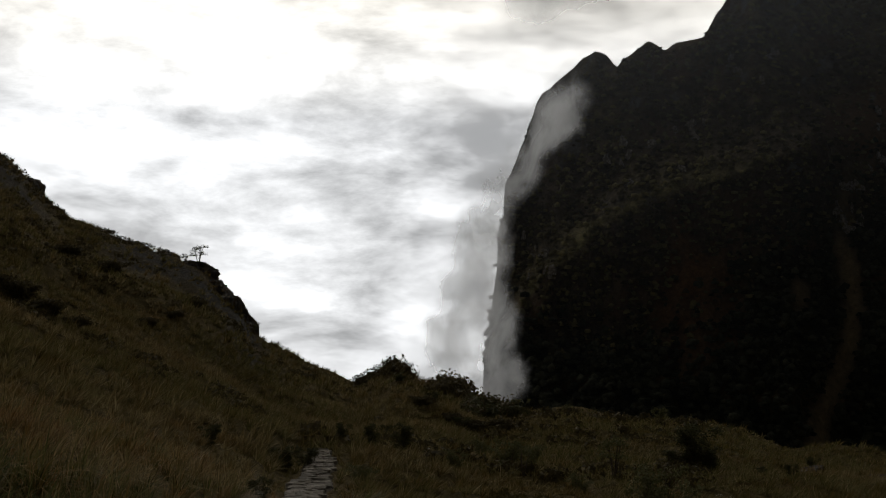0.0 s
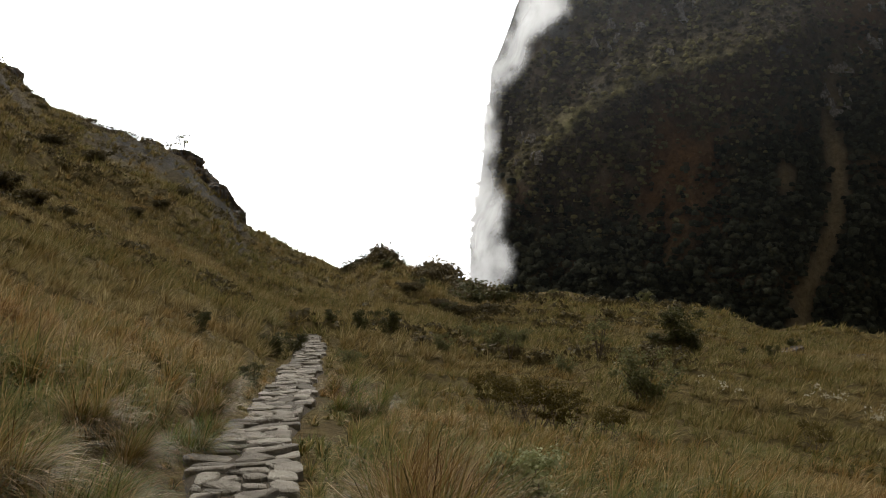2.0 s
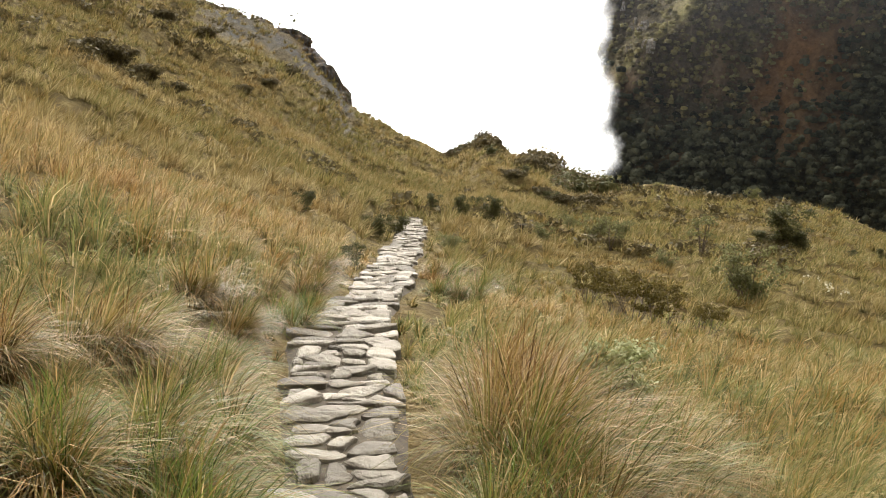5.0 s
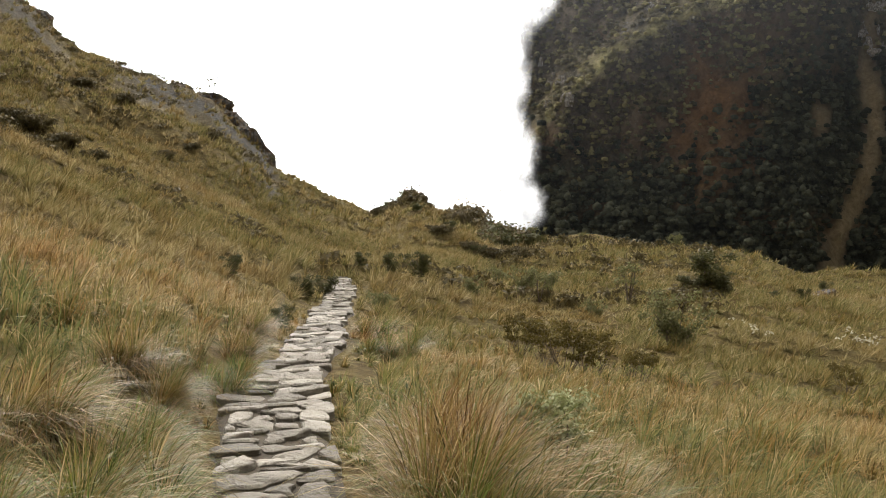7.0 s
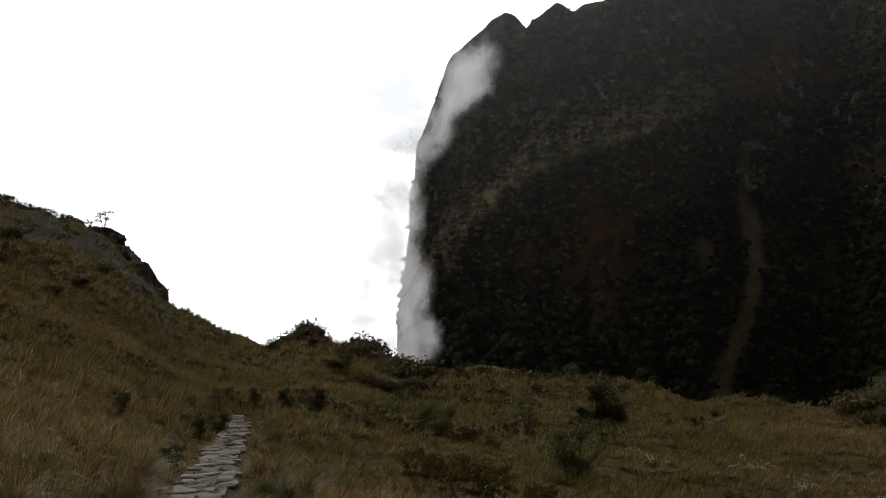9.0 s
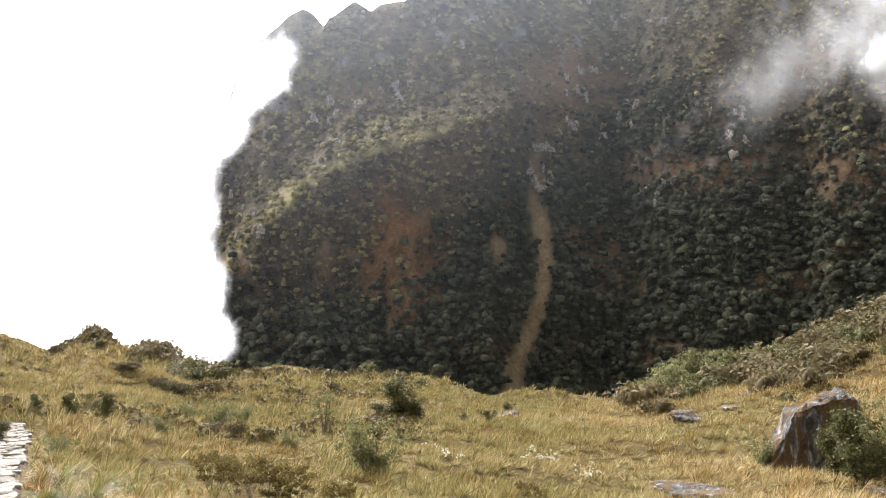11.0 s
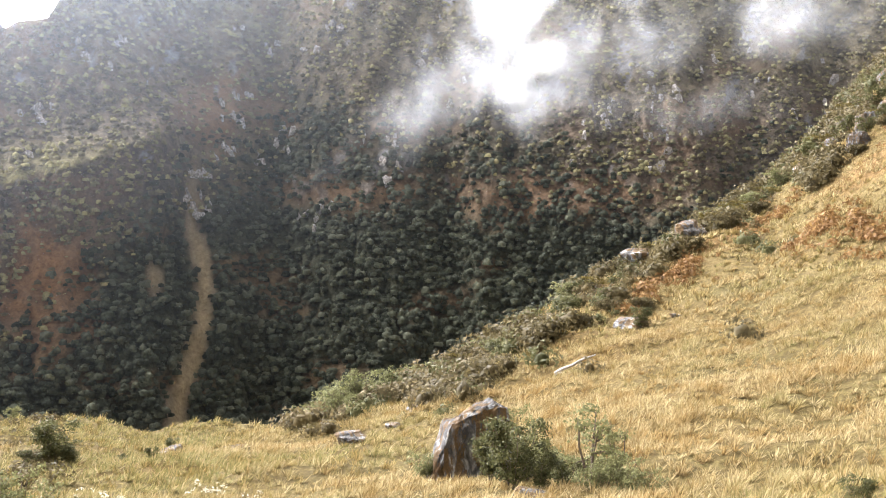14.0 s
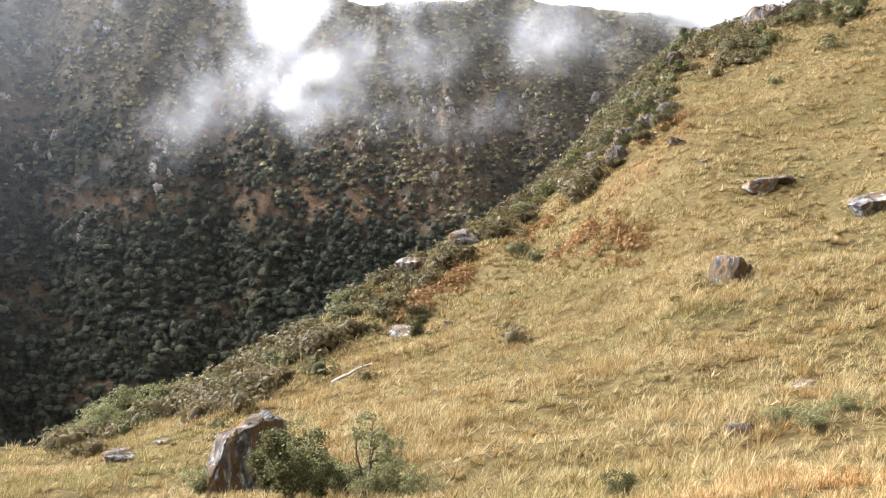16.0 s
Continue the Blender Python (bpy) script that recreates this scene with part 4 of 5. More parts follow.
def low_scrub():
    """Knee-high scrub along the brows and in patches on the hillsides."""
    g = np.random.default_rng(61)
    for mat, seed, label in ((M_BRUSH, 1, "low brown scrub along the brow"), (M_OLIVE, 2, "low olive-green scrub along the brow"), (M_HEATH, 3, "dark heathy scrub patches on the hillside"), (M_FLAME, 4, "rust-orange scrub on the eroded bank"), (M_HEATH, 5, "dark brown scrub among the crags")):
        if seed < 3:
            az = np.concatenate([g.uniform(26, 68, 900), g.uniform(-5, 4, 130)])
            back = np.abs(g.normal(scale=7, size=len(az))) * np.where(az > 50, 1.9, np.where(az > 33, 1.0, 0.5))
            r = np.interp(az, BROW[:, 0], BROW[:, 1]) + 0.8 - back
            keep = value_noise(az * 0.9, r / 5, seed, 3) > 0.04
        elif seed == 3:
            az, r = g.uniform(-31, 14, 2600), np.sqrt(g.uniform(26 ** 2, 118 ** 2, 2600))
            keep = (r < np.interp(az, BROW[:, 0], BROW[:, 1])) & (value_noise(r * np.sin(np.radians(az)) / 13, r / 7, 5, 3) > 0.22)
        elif seed == 5:
            az = np.concatenate([g.uniform(51.5, 63, 900), g.uniform(34, 53, 700)])
            r = np.interp(az, BROW[:, 0], BROW[:, 1]) - np.where(az > 52, 30, 15) * g.random(len(az)) ** 1.4
            keep = value_noise(az / 1.6, r / 6, 1, 3) > 0.18
        else:
            # bearing, distance and spread of each eroded bank
            banks = np.array([(56.0, 66.0, 1.5, 4.0), (58.6, 93.0, 1.4, 5.0), (47.4, 74.0, 1.2, 3.5), (44.4, 69.0, 1.0, 3.0), (51.5, 84.0, 1.3, 4.0), (54.0, 70.0, 1.2, 3.0)])
            pick = banks[g.integers(0, len(banks), 330)]
            az, r = g.normal(pick[:, 0], pick[:, 2] * 0.6), g.normal(pick[:, 1], pick[:, 3] * 0.6)
            keep = value_noise(az / 1.2, r / 4, 6, 3) > -0.15
        az, r = az[keep], r[keep]
        x, y = r * np.sin(np.radians(az)), r * np.cos(np.radians(az))
        rad = g.uniform(0.28, 0.75, len(x)) * (0.8 if seed == 3 else 1.0 if seed == 4 else 1.6)
        rad = rad * np.where((seed == 5) | ((az > 52) & (seed < 3)), 1.3, 1.0)
        mid = np.stack([x, y, ground(x, y) + rad * 0.3], -1)
        if seed in (3, 4):
            v, f = leaf_cloud(mid, rad, 42, 0.24, 0.75, 70 + seed, 0.45, True)
        else:
            v, f = leaf_cloud(mid, rad, 100, 0.15, 0.85, 70 + seed, 0.45, True)
            heart = crown_cloud(mid, rad * 0.5, 1, 2, 90 + seed)
            v, f = joined([(v, f), heart[:2]])
        tagged(new("low_scrub", mesh_of("low_scrub", v, [f], mat, True)), label, "scrub", "low scrub", "stuff")


M_OLIVE = leaf_material("olive leaves", (0.026, 0.029, 0.012), (0.085, 0.084, 0.034), (0.19, 0.175, 0.08))
M_BRUSH = leaf_material("brown brush leaves", (0.03, 0.025, 0.013), (0.1, 0.08, 0.038), (0.23, 0.18, 0.085))
M_FLAME = leaf_material("rusty leaves", (0.07, 0.036, 0.014), (0.17, 0.095, 0.034), (0.32, 0.2, 0.075))
low_scrub()


# ---------------------------------------------------------------- rocks
def rock_mesh(size, seed, cuts=9, level=4, jag=0.16, facets=()):
    """A broken boulder: a ball cut flat in places and roughened."""
    g = np.random.default_rng(seed)
    bm = bmesh.new()
    bmesh.ops.create_icosphere(bm, subdivisions=level, radius=1.0)
    planes = [(Vector(n).normalized(), d) for n, d in facets]
    for _ in range(cuts):
        n = g.normal(size=3)
        n /= np.linalg.norm(n)
        planes.append((Vector(n), g.uniform(0.55, 0.86)))
    shift = Vector(g.uniform(0, 50, 3))
    for v in bm.verts:
        p = v.co.copy()
        for n, d in planes:
            over = p.dot(n) - d
            if over > 0:
                p -= n * over * 0.97
        rough = noise.fractal(p * 2.2 + shift, 0.9, 2.1, 5)
        crack = abs(noise.noise(p * Vector((4.0, 4.0, 1.6)) + shift))
        p *= 1 + jag * 0.5 * rough - jag * max(0, 0.1 - crack) * 2.5
        v.co = Vector((p.x * size[0], p.y * size[1], p.z * size[2]))
    me = bpy.data.meshes.new("rock")
    bm.to_mesh(me)
    bm.free()
    return me


def rock(name, at, size, seed, label, mat, level=4, group="", cuts=9, jag=0.2, facets=()):
    me = rock_mesh(size, seed, cuts, level, jag, facets)
    me.materials.append(mat)
    for p in me.polygons:
        p.use_smooth = False
    ob = new(name, me)
    ob.matrix_basis = at
    return tagged(ob, label, "rock", group)


rock("boulder", spot(35.9, 32.8, 0.65, -36), (1.75, 1.4, 1.95), 5, "tall wedge-shaped lichened boulder with mossy brown streaks", M_ROCK, 5, cuts=2, jag=0.3,
     facets=(((1, -0.15, 0.05), 0.62), ((-0.93, -0.1, 0.36), 0.62), ((0.1, -1, 0.15), 0.5), ((-0.38, 0.0, 0.92), 0.66), ((0.5, -0.8, 0.1), 0.68)))
rock("boulder", spot(36.9, 32.9, 0.35, 10), (0.75, 0.9, 1.5), 15, "leaning dark boulder half hidden by a bush", M_ROCK, 4)
loose = rock("rock", spot(29.0, 44.4, 0.15, 20), (0.75, 0.7, 0.55), 8, "grey lichened rock lying in grass", M_ROCK, 4, "rocks on the slopes", 16)
for az, r, s, tall, lift in ((31.5, 46.8, 0.7, 0.8, 0.1), (32.6, 50.0, 0.6, 1.0, 0.1), (19.6, 47.9, 0.9, 0.8, 0.1), (22.8, 48.9, 0.95, 0.5, 0.05), (24.3, 43.6, 0.8, 0.4, 0.03), (25.4, 44.0, 0.5, 0.5, 0.03), (44.3, 61.6, 1.35, 1.0, 0.2),
                             (44.6, 80.0, 1.7, 1.2, 1.2), (47.4, 86.0, 2.1, 1.3, 1.6), (46.0, 79.0, 1.2, 0.6, 0.2), (42.2, 75.0, 1.3, 0.6, 0.2), (61.7, 51.0, 1.25, 2.1, 0.4), (62.3, 51.5, 0.9, 1.4, 0.3), (63.4, 69.2, 1.7, 1.0, 0.3),
                             (64.6, 70.5, 1.2, 0.6, 0.2), (68.6, 62.7, 1.8, 1.1, 0.3), (65.7, 34.6, 0.8, 0.8, 0.1), (62.3, 28.8, 0.6, 1.3, 0.2), (-23.4, 25.1, 0.7, 0.35, 0.03), (13.0, 43.0, 0.9, 0.6, 0.1),
                             (34.3, 33.4, 0.6, 0.8, 0.1), (39.2, 26.0, 0.75, 0.8, 0.1), (53.2, 96.0, 1.3, 1.5, 0.4), (58.9, 85.0, 1.4, 0.6, 0.2), (60.5, 78.0, 1.0, 0.5, 0.1), (46.8, 62.0, 0.7, 0.6, 0.1), (4.8, 47.0, 0.6, 0.5, 0.1)):
    copy_thing(loose, scaled(spot(az, r, lift * 0.6 - 0.12, az * 31) @ pose(0, 0, 0, az * 13 % 24 - 12, az * 7 % 30 - 15, 0), s, tall))
rock("rock_slab", spot(30.0, 27.9, 0.02, -50), (1.5, 0.55, 0.28), 9, "flat bare rock slab showing through the turf", M_ROCK, 4)

crag = rock("crag", spot(-11.6, 99.0, -2.3, 20), (3.4, 3.0, 3.0), 17, "weathered grey crag breaking out of the brow", M_CRAG, 5, "crags on the brows", 24, 0.3)
for az, r, s, tall, lift in ((-12.6, 102.0, 0.9, 0.9, -2.1), (-13.8, 104.5, 0.9, 0.7, -1.7), (-15.4, 108.0, 0.9, 0.6, -1.6), (-10.9, 97.5, 0.7, 0.9, -1.9), (-20.9, 118.0, 0.8, 0.9, -2.6), (-22.2, 121.0, 1.0, 1.0, -3.4), (-24.0, 122.0, 1.3, 1.0, -4.0),
                             (57.4, 114.0, 0.5, 1.1, -0.6), (58.8, 120.0, 0.55, 1.3, -0.4), (56.2, 106.0, 0.4, 1.2, -0.4), (65.2, 136.0, 0.9, 0.8, -1.2), (66.6, 136.0, 1.0, 0.8, -1.4), (58.0, 104.0, 0.4, 1.3, -0.3), (54.6, 99.0, 0.35, 1.0, -0.3), (56.4, 97.0, 0.6, 1.6, -1.6), (57.5, 99.0, 0.65, 1.7, -1.8), (55.5, 103.0, 0.55, 1.5, -1.4), (58.5, 101.0, 0.55, 1.5, -1.4), (56.0, 92.0, 0.5, 1.0, -0.7), (63.6, 133.0, 1.2, 0.9, -1.2), (-9.4, 94.0, 0.6, 0.6, -1.4)):
    copy_thing(crag, scaled(spot(az, r, lift, az * 57), s, tall))


# a bleached fallen branch
def fallen_branch(at):
    g = np.random.default_rng(4)
    ob = thing("fallen_branch", "bleached forked dead branch lying on the slope", "branch", at=at)
    for length, turn in ((2.3, 0.0), (1.5, 0.5), (1.0, -0.6)):
        p = limb(g, (0, 0, 0.12), (math.cos(turn), math.sin(turn), 0.12), length, 0.28, 7)
        v, f = tube(p, np.linspace(0.1, 0.03, len(p)), 7)
        part("bough", mesh_of("bough", v, [f], M_BLEACHED, True), ob)


def bleached():
    k = Nodes("bleached wood")
    v = k.noise(12.0, 6, 0.7)
    return k.surface(k.ramp(v, [(0.3, (0.22, 0.2, 0.17)), (0.7, (0.5, 0.47, 0.42))]), 0.8, k.bump(v, 0.6, 0.02))


M_BLEACHED = bleached()
fallen_branch(spot(40.3, 52.6, 0.0, -20))


# ---------------------------------------------------------------- the stone path
def trail_frame(s):
    """Place and heading of the path at s metres north."""
    x, x2 = float(trail_x(s)), float(trail_x(s + 0.4))
    return x, s, math.atan2(-(x2 - x), 0.4)


def trail_half(s):
    return 0.36 + 0.05 * math.sin(s * 0.9) + 0.03 * math.sin(s * 2.3)


def build_path():
    ys = np.arange(-5.0, 35.0, 0.25)
    us = np.linspace(-1.25, 1.25, 9)
    V = []
    for y in ys:
        x, _, _ = trail_frame(y)
        for u in us:
            px = x + u * trail_half(y)
            edge = abs(u) / 1.25
            V.append((px, y, gz(px, y) + 0.05 - 0.5 * max(0.0, edge - 0.86) + 0.006 * noise.noise(Vector((px * 4, y * 4, 0)))))
    base = new("path", mesh_of("path", V, [grid_faces(len(ys), len(us))], M_EARTH, True))
    tagged(base, "narrow trail of worn irregular grey flagstones", "path", kind="structure")
    # irregular flags: the cells round jittered seeds, a little wider than deep
    g = np.random.default_rng(12)
    seeds, y, odd = [], 2.4, 0
    while y < 33.6:
        depth = g.uniform(0.2, 0.36) if y < 13 else g.uniform(0.26, 0.42)
        half = trail_half(y)
        n = int(g.choice([2, 3, 3, 4])) if y < 13 else int(g.choice([2, 3, 3]))
        for u in (np.arange(n) + 0.5 + (0.25 if odd else -0.25) * g.uniform(0, 1)) / n * 2 - 1:
            seeds.append(((u + g.normal() * 0.16) * half, y + g.normal() * 0.12))
        y, odd = y + depth, not odd
    seeds = np.array(seeds)
    for i, (sx, sy) in enumerate(seeds):
        half = trail_half(sy) * g.uniform(0.9, 1.25)
        poly = [np.array(q) for q in ((-half, sy - 0.4), (half, sy - 0.4), (half, sy + 0.4), (-half, sy + 0.4))]
        near = np.argsort(np.hypot(seeds[:, 0] - sx, (seeds[:, 1] - sy) * 1.3))[1:13]
        for j in near:
            o = seeds[j]
            nrm = (o - (sx, sy)) * np.array([1, 1.2])
            mid = (o + (sx, sy)) / 2
            nrm = nrm / np.linalg.norm(nrm)
            poly = clip(poly, nrm, mid - nrm * 0.014)
            if len(poly) < 3:
                break
        if len(poly) > 2:
            flagstone(base, g, poly)


def clip(poly, nrm, at):
    """The part of a polygon behind a line."""
    out = []
    for p, q in zip(poly, poly[1:] + poly[:1]):
        a, b = float(np.dot(p - at, nrm)), float(np.dot(q - at, nrm))
        if a <= 0:
            out.append(p)
        if (a < 0) != (b < 0) and a != b:
            out.append(p + (q - p) * a / (a - b))
    return out


def flagstone(parent, g, poly):
    P = []
    for p, q in zip(poly, poly[1:] + poly[:1]):
        if np.linalg.norm(q - p) > 0.02:
            P.append(p * 0.85 + q * 0.15)
            P.append(p * 0.2 + q * 0.8)
            if np.linalg.norm(q - p) > 0.22:
                P.insert(-1, (p + q) / 2 + g.normal(scale=0.014, size=2))
    if len(P) < 4:
        return
    P = np.array(P)
    mid = P.mean(axis=0)
    P = mid + (P - mid) * g.uniform(0.92, 1.04, (len(P), 1))
    n = len(P)
    ox, oy = (P - mid).T
    tilt = g.normal(scale=0.05, size=2)
    thick = g.choice([0.062, 0.068, 0.076, 0.088]) + g.uniform(-0.005, 0.005)
    lift = tilt[0] * ox + tilt[1] * oy
    V = [(a, b, -0.06) for a, b in zip(ox, oy)]
    V += [(a, b, thick - 0.012 + c) for a, b, c in zip(ox, oy, lift)]
    V += [(a * 0.84, b * 0.8, thick + c + g.uniform(-0.006, 0.006)) for a, b, c in zip(ox, oy, lift)]
    V.append((0, 0, thick + g.uniform(0.0, 0.012)))
    i = np.arange(n)
    j = (i + 1) % n
    quads = np.concatenate([np.stack([i, j, j + n, i + n], 1), np.stack([i + n, j + n, j + 2 * n, i + 2 * n], 1)])
    tris = np.stack([i + 2 * n, j + 2 * n, np.full(n, 3 * n)], 1)
    x, y, turn = trail_frame(float(mid[1]))
    x += float(mid[0])
    ob = new("flagstone", mesh_of("flagstone", V, [quads, tris], M_FLAG, False))
    ob.parent = parent
    ob.matrix_basis = pose(x, y, gz(x, y) + 0.008, math.degrees(math.atan(-0.17)), 0, math.degrees(turn))


build_path()


# ---------------------------------------------------------------- grass
def blades(base, height, spread, count, width, seed, tint, droop=0.5, joints=2):
    """Tussocks of bent blades: base (n, 3), height and spread per tussock."""
    g = np.random.default_rng(seed)
    n = len(base)
    a = g.uniform(0, 2 * np.pi, (n, count))
    lean = np.sqrt(g.random((n, count)))
    wind = g.normal(scale=0.12, size=(n, 1))
    h = height[:, None] * g.uniform(0.45, 1.1, (n, count))
    dx, dy = np.cos(a) * lean + 0.2 + wind, np.sin(a) * lean - 0.1
    out = spread[:, None] * h
    foot = np.stack([np.cos(a) * lean, np.sin(a) * lean, a * 0], -1) * (0.16 * height[:, None, None]) * g.uniform(0.3, 1.6, (n, count, 1))
    p0 = base[:, None, :] + foot
    p0[..., 2] -= 0.03
    t = a + g.uniform(0.9, 2.2, (n, count))
    side = np.stack([np.cos(t), np.sin(t), t * 0], -1) * width * 0.5 * g.uniform(0.6, 1.5, (n, count, 1))
    bow = droop * lean ** 1.5 * g.uniform(0.5, 1.25, (n, count))
    rows = []
    for i in range(joints):
        u = i / joints
        p = p0 + np.stack([dx * out * u ** 1.7, dy * out * u ** 1.7, h * (1.15 * u - bow * u ** 2.6)], -1)
        rows += [p - side * (1 - 0.35 * u), p + side * (1 - 0.35 * u)]
    rows.append(p0 + np.stack([dx * out, dy * out, h * (1.15 - bow)], -1))
    m = 2 * joints + 1
    V = np.stack(rows, 2).reshape(-1, 3)
    k = np.arange(n * count)[:, None] * m
    quads = np.concatenate([k + np.array([[2 * i, 2 * i + 1, 2 * i + 3, 2 * i + 2]]) for i in range(joints - 1)]) if joints > 1 else []
    return V, quads, k + np.array([[m - 3, m - 2, m - 1]]), np.repeat(tint, count * m)


def scatter(g, r0, r1, density, az0, az1):
    area = radians(az1 - az0) * 0.5 * (r1 ** 2 - r0 ** 2)
    n = int(area * density)
    r, a = np.sqrt(g.uniform(r0 ** 2, r1 ** 2, n)), np.radians(g.uniform(az0, az1, n))
    x, y = r * np.sin(a), r * np.cos(a)
    ok = (np.abs(x - trail_x(y)) > np.where(y < 34, 0.5, 0)) & (r < np.interp(np.degrees(a), BROW[:, 0], BROW[:, 1]) + 1.5)
    azd = np.degrees(a)
    bare = (r > np.interp(azd, BROW[:, 0], BROW[:, 1]) - 34) & (((azd > -18.5) & (azd < -10)) | (azd < -20.5))
    ok &= ~bare | (g.random(n) < 0.2)
    x, y, r, a = x[ok], y[ok], r[ok], a[ok]
    return np.stack([x, y, ground(x, y)], -1), r, np.degrees(a)


def tint_of(p, az, g):
    """0 straw to 1 olive, in patches; greener about the path, drier on the sunny flank."""
    t = 0.5 + 1.1 * value_noise(p[:, 0] / 5, p[:, 1] / 5, 2, 3) + g.normal(scale=0.16, size=len(p))
    return np.clip(t - np.clip((az - 22) / 22, 0, 1) * 0.42 + np.clip((16 - np.hypot(p[:, 0], p[:, 1])) / 24, 0, 0.3) + 0.2 * np.clip((26 - az) / 8, 0, 1) + 0.4 * np.clip(1.4 - np.abs(az - 12) / 11, 0, 1), 0, 1)


def build_grass():
    g = np.random.default_rng(21)
    # reach, tussocks to the square metre, blades each, blade width, height, fan, droop, joints, bearings
    zones = ((1.2, 9.0, 14.0, 125, 0.0055, 0.46, 0.95, 1.0, 3, -36, 38), (9.0, 22.0, 10.0, 50, 0.012, 0.42, 1.0, 0.95, 2, -38, 80), (22.0, 60.0, 6.6, 30, 0.036, 0.4, 1.25, 0.95, 1, -40, 78), (60.0, 145.0, 2.6, 22, 0.075, 0.46, 1.1, 0.9, 1, -40, 78))
    for i, (r0, r1, dens, count, width, tall, fan, bow, joints, az0, az1) in enumerate(zones):
        p, r, az = scatter(g, r0, r1, dens, az0, az1)
        patch = value_noise(p[:, 0] / 3.3, p[:, 1] / 3.3, 4, 3)
        h = tall * (1 + 0.55 * patch) * g.uniform(0.65, 1.25, len(p))
        if i == 0:
            h = h * np.clip((r - 0.6) / 2.5, 0.35, 1)
        near_path = np.abs(p[:, 0] - trail_x(p[:, 1]))
        h = np.where((near_path < 1.0) & (p[:, 1] < 34), h * 0.5, h)
        h = h * np.where((az > 4) & (az < 34) & (r > 18), 0.85, 1.0)
        V, q, t, tint = blades(p, h, np.full(len(p), fan), count, width, 30 + i, tint_of(p, az, g), bow, joints)
        me = mesh_of("tussock_grass", V, [q, t], M_GRASS if i < 2 else M_TUFT, False, {"tint": tint})
        tagged(new("tussock_grass", me), "dry tawny tussock grass over the hillside", "grass", "grass", "stuff")


def tussock(az, r, height, seed, tint, label, count=1100, spread=1.05, droop=1.2):
    g = np.random.default_rng(seed)
    m = spot(az, r)
    n = 5
    base = np.stack([g.normal(scale=0.13, size=n), g.normal(scale=0.13, size=n), np.zeros(n)], -1)
    V, q, t, tn = blades(base, np.full(n, height) * g.uniform(0.7, 1.05, n), np.full(n, spread), count // n, 0.0052, seed, np.clip(tint + 0.15 + g.normal(scale=0.4, size=n), 0, 1), droop, 4)
    ob = thing("tussock", label, "grass tussock", "large tussocks by the path", at=m)
    part("foliage", mesh_of("foliage", V, [q, t], M_BLADE, False, {"tint": tn}), ob)
    V, q, t, tn = blades(base, np.full(n, height * 0.55), np.full(n, spread * 1.3), count // (2 * n), 0.006, seed + 500, np.full(n, 0.35), 0.8, 3)
    part("thatch", mesh_of("thatch", V, [q, t], M_BLADE, False, {"tint": tn}), ob, "dead straw-coloured thatch round its foot")


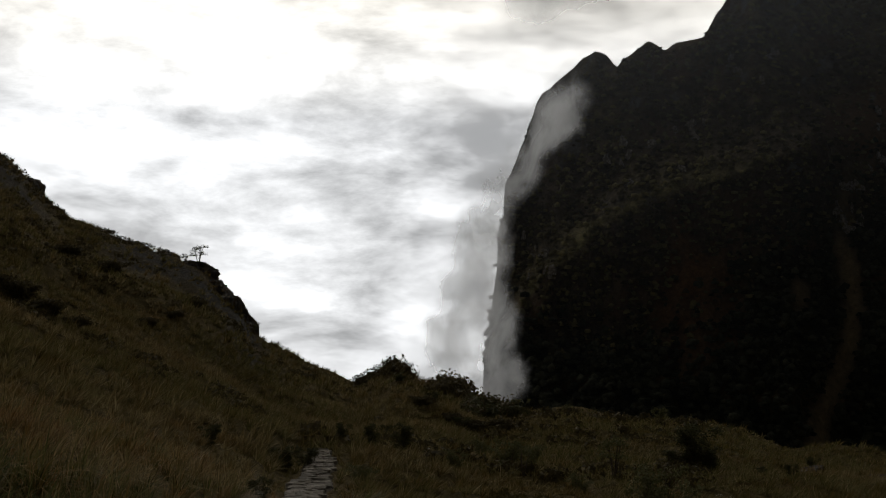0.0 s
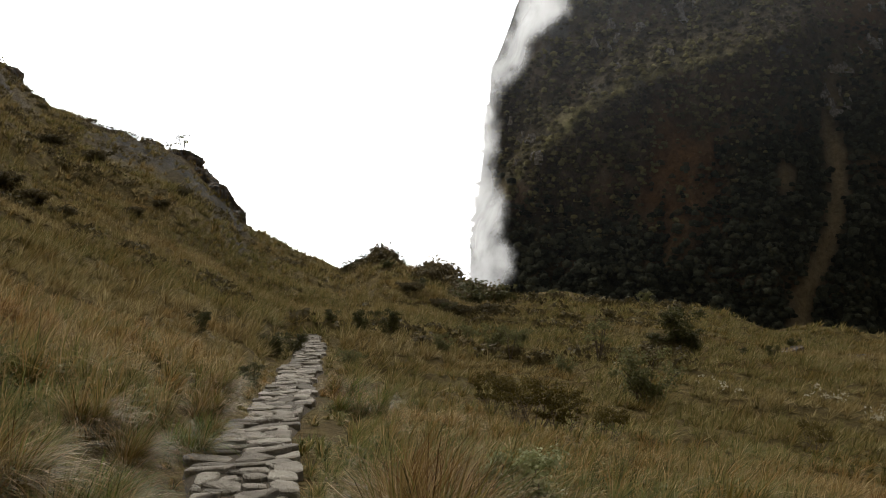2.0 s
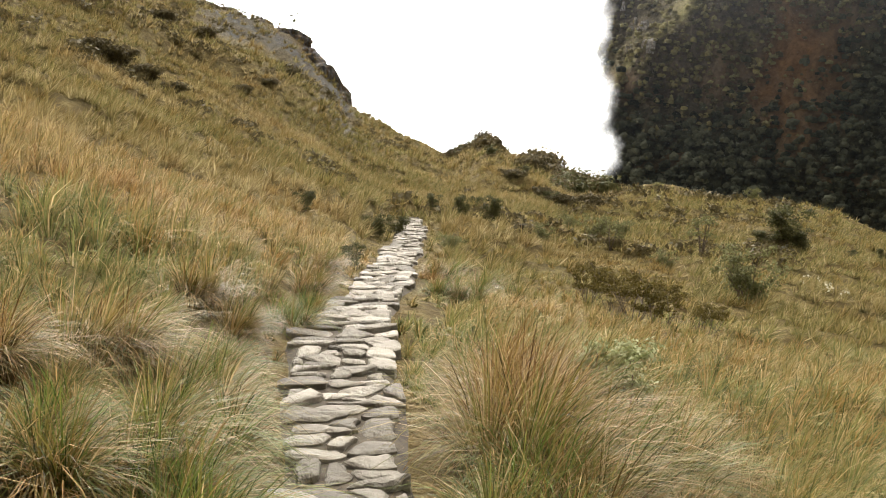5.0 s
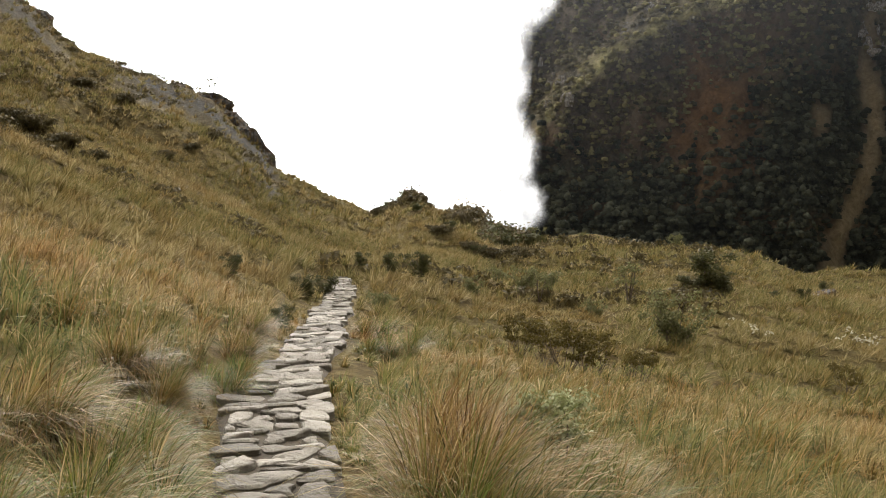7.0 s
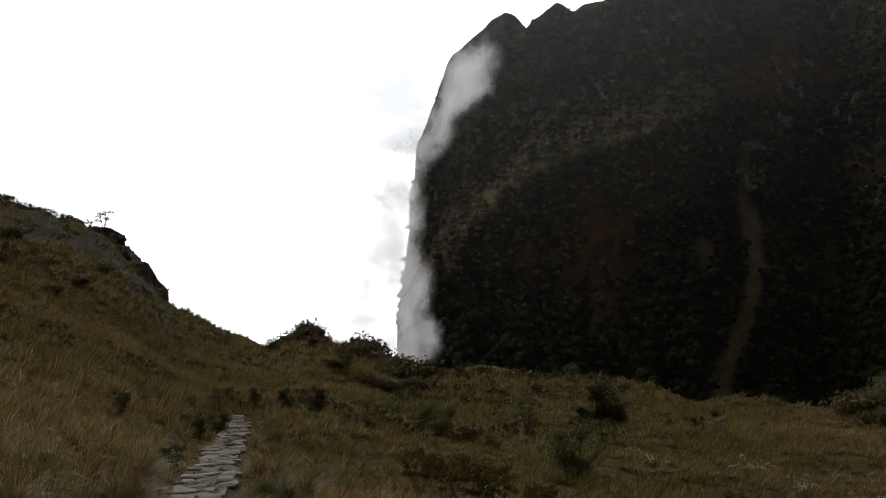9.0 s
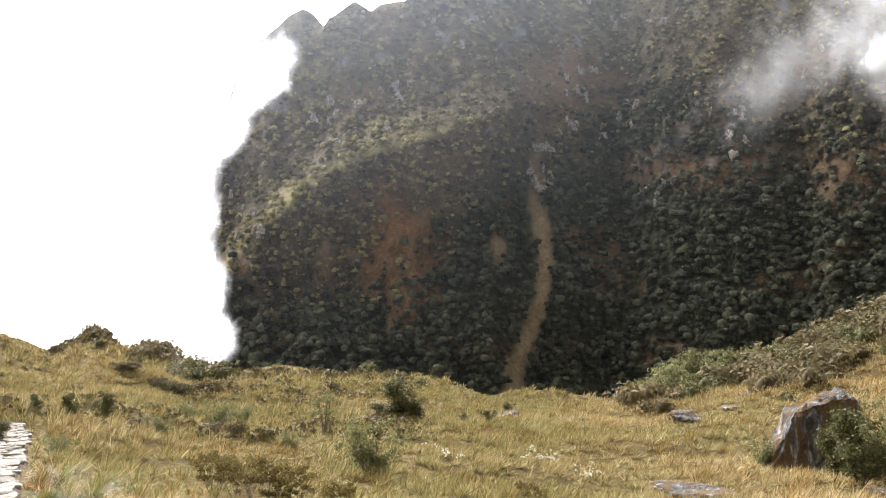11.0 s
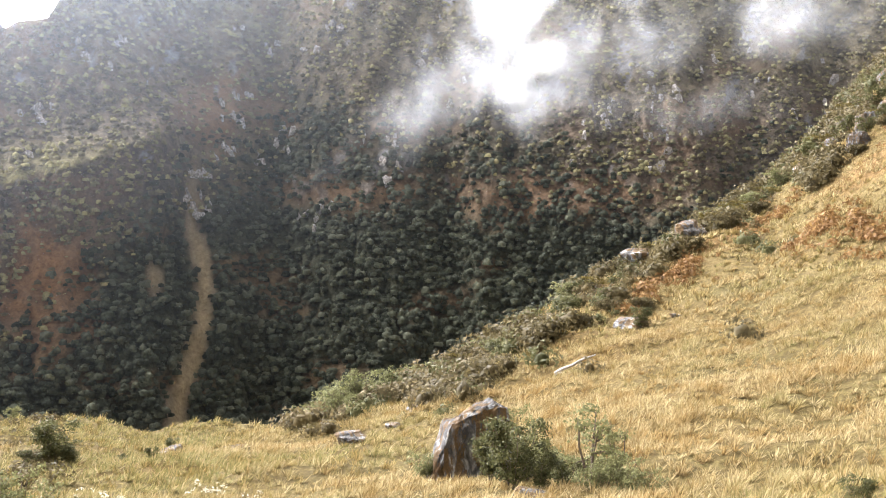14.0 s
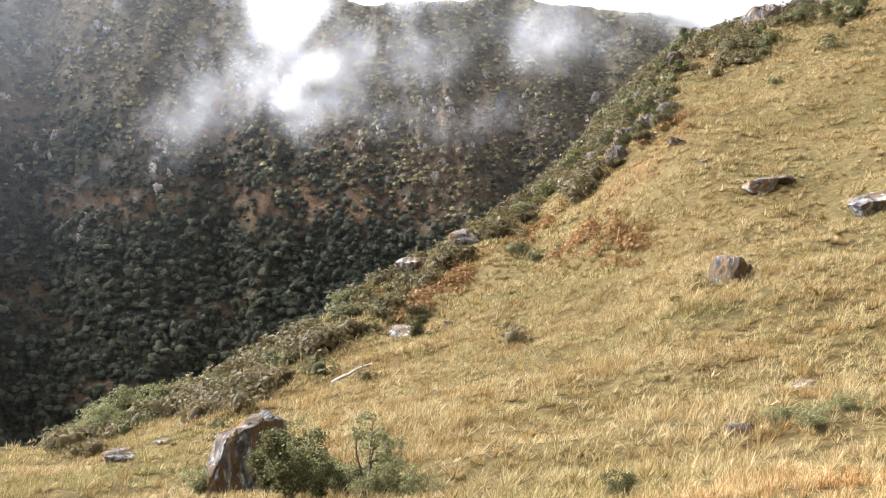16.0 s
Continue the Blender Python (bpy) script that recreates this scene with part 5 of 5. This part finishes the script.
build_grass()
for i, (az, r, h, tint) in enumerate(((-0.2, 5.2, 0.95, 0.35), (1.0, 5.8, 1.0, 0.2), (1.4, 4.6, 0.75, 0.6), (3.6, 5.6, 0.9, 0.6), (6.0, 5.0, 0.7, 0.45), (-1.6, 6.4, 0.95, 0.15), (1.8, 6.8, 1.0, 0.4), (4.6, 6.6, 0.85, 0.7),
                                      (-2.2, 7.4, 0.75, 0.3), (8.0, 6.0, 0.75, 0.3), (10.0, 5.0, 0.6, 0.4), (12.0, 6.6, 0.6, 0.2), (3.0, 4.4, 0.6, 0.6), (8.0, 4.2, 0.5, 0.5), (15.0, 4.6, 0.5, 0.3), (6.6, 7.6, 0.8, 0.3), (-0.6, 8.2, 0.75, 0.3))):
    tussock(az, r, h, 100 + i, tint, "tall arching tussock of straw and green blades")
for i, (az, r, h, tint) in enumerate(((-21.0, 4.3, 0.62, 0.8), (-24.5, 4.6, 0.6, 0.7), (-20.4, 4.9, 0.6, 0.8), (-28.0, 4.2, 0.55, 0.6), (-20.5, 5.6, 0.6, 0.5), (-25.0, 6.0, 0.6, 0.3), (-18.8, 6.2, 0.5, 0.8), (-30.0, 5.4, 0.6, 0.4), (-20.0, 3.9, 0.5, 0.6), (-22.5, 3.5, 0.45, 0.7), (-19.0, 5.2, 0.45, 0.5), (-17.6, 7.2, 0.42, 0.6), (1.0, 3.9, 0.5, 0.5),
                                      (-16.6, 8.6, 0.5, 0.7), (-14.2, 9.6, 0.42, 1.0), (-12.2, 11.0, 0.36, 1.0), (-22.5, 3.6, 0.6, 0.9), (-21.6, 4.2, 0.6, 0.9), (-19.0, 9.0, 0.55, 0.3), (-4.6, 14.0, 0.55, 0.9), (-5.4, 17.0, 0.5, 0.4), (-12.6, 12.4, 0.6, 0.3), (-12.0, 15.0, 0.6, 0.2))):
    tussock(az, r, h, 200 + i, tint, "arching green and straw tussock at the path's edge", spread=1.15, droop=1.35)


def seed_heads():
    """Pale dry flower heads in the meadow."""
    g = np.random.default_rng(8)
    az, r = np.concatenate([g.normal(21.5, 0.5, 16), g.normal(24.0, 0.4, 10), g.normal(16.0, 0.6, 8)]), np.concatenate([g.normal(33, 0.8, 16), g.normal(31, 0.6, 10), g.normal(31, 0.8, 8)])
    x, y = r * np.sin(np.radians(az)), r * np.cos(np.radians(az))
    v, f = leaf_cloud(np.stack([x, y, ground(x, y) + 0.32], -1), g.uniform(0.08, 0.16, len(x)), 9, 0.32, 1.3, 9)
    tagged(new("seed_heads", mesh_of("seed_heads", v, [f], M_CREAM)), "pale cream dry flower heads in meadow grass", "flowers", kind="stuff")


M_CREAM = leaf_material("cream flower heads", (0.3, 0.27, 0.18), (0.5, 0.46, 0.34), (0.75, 0.72, 0.6))
seed_heads()
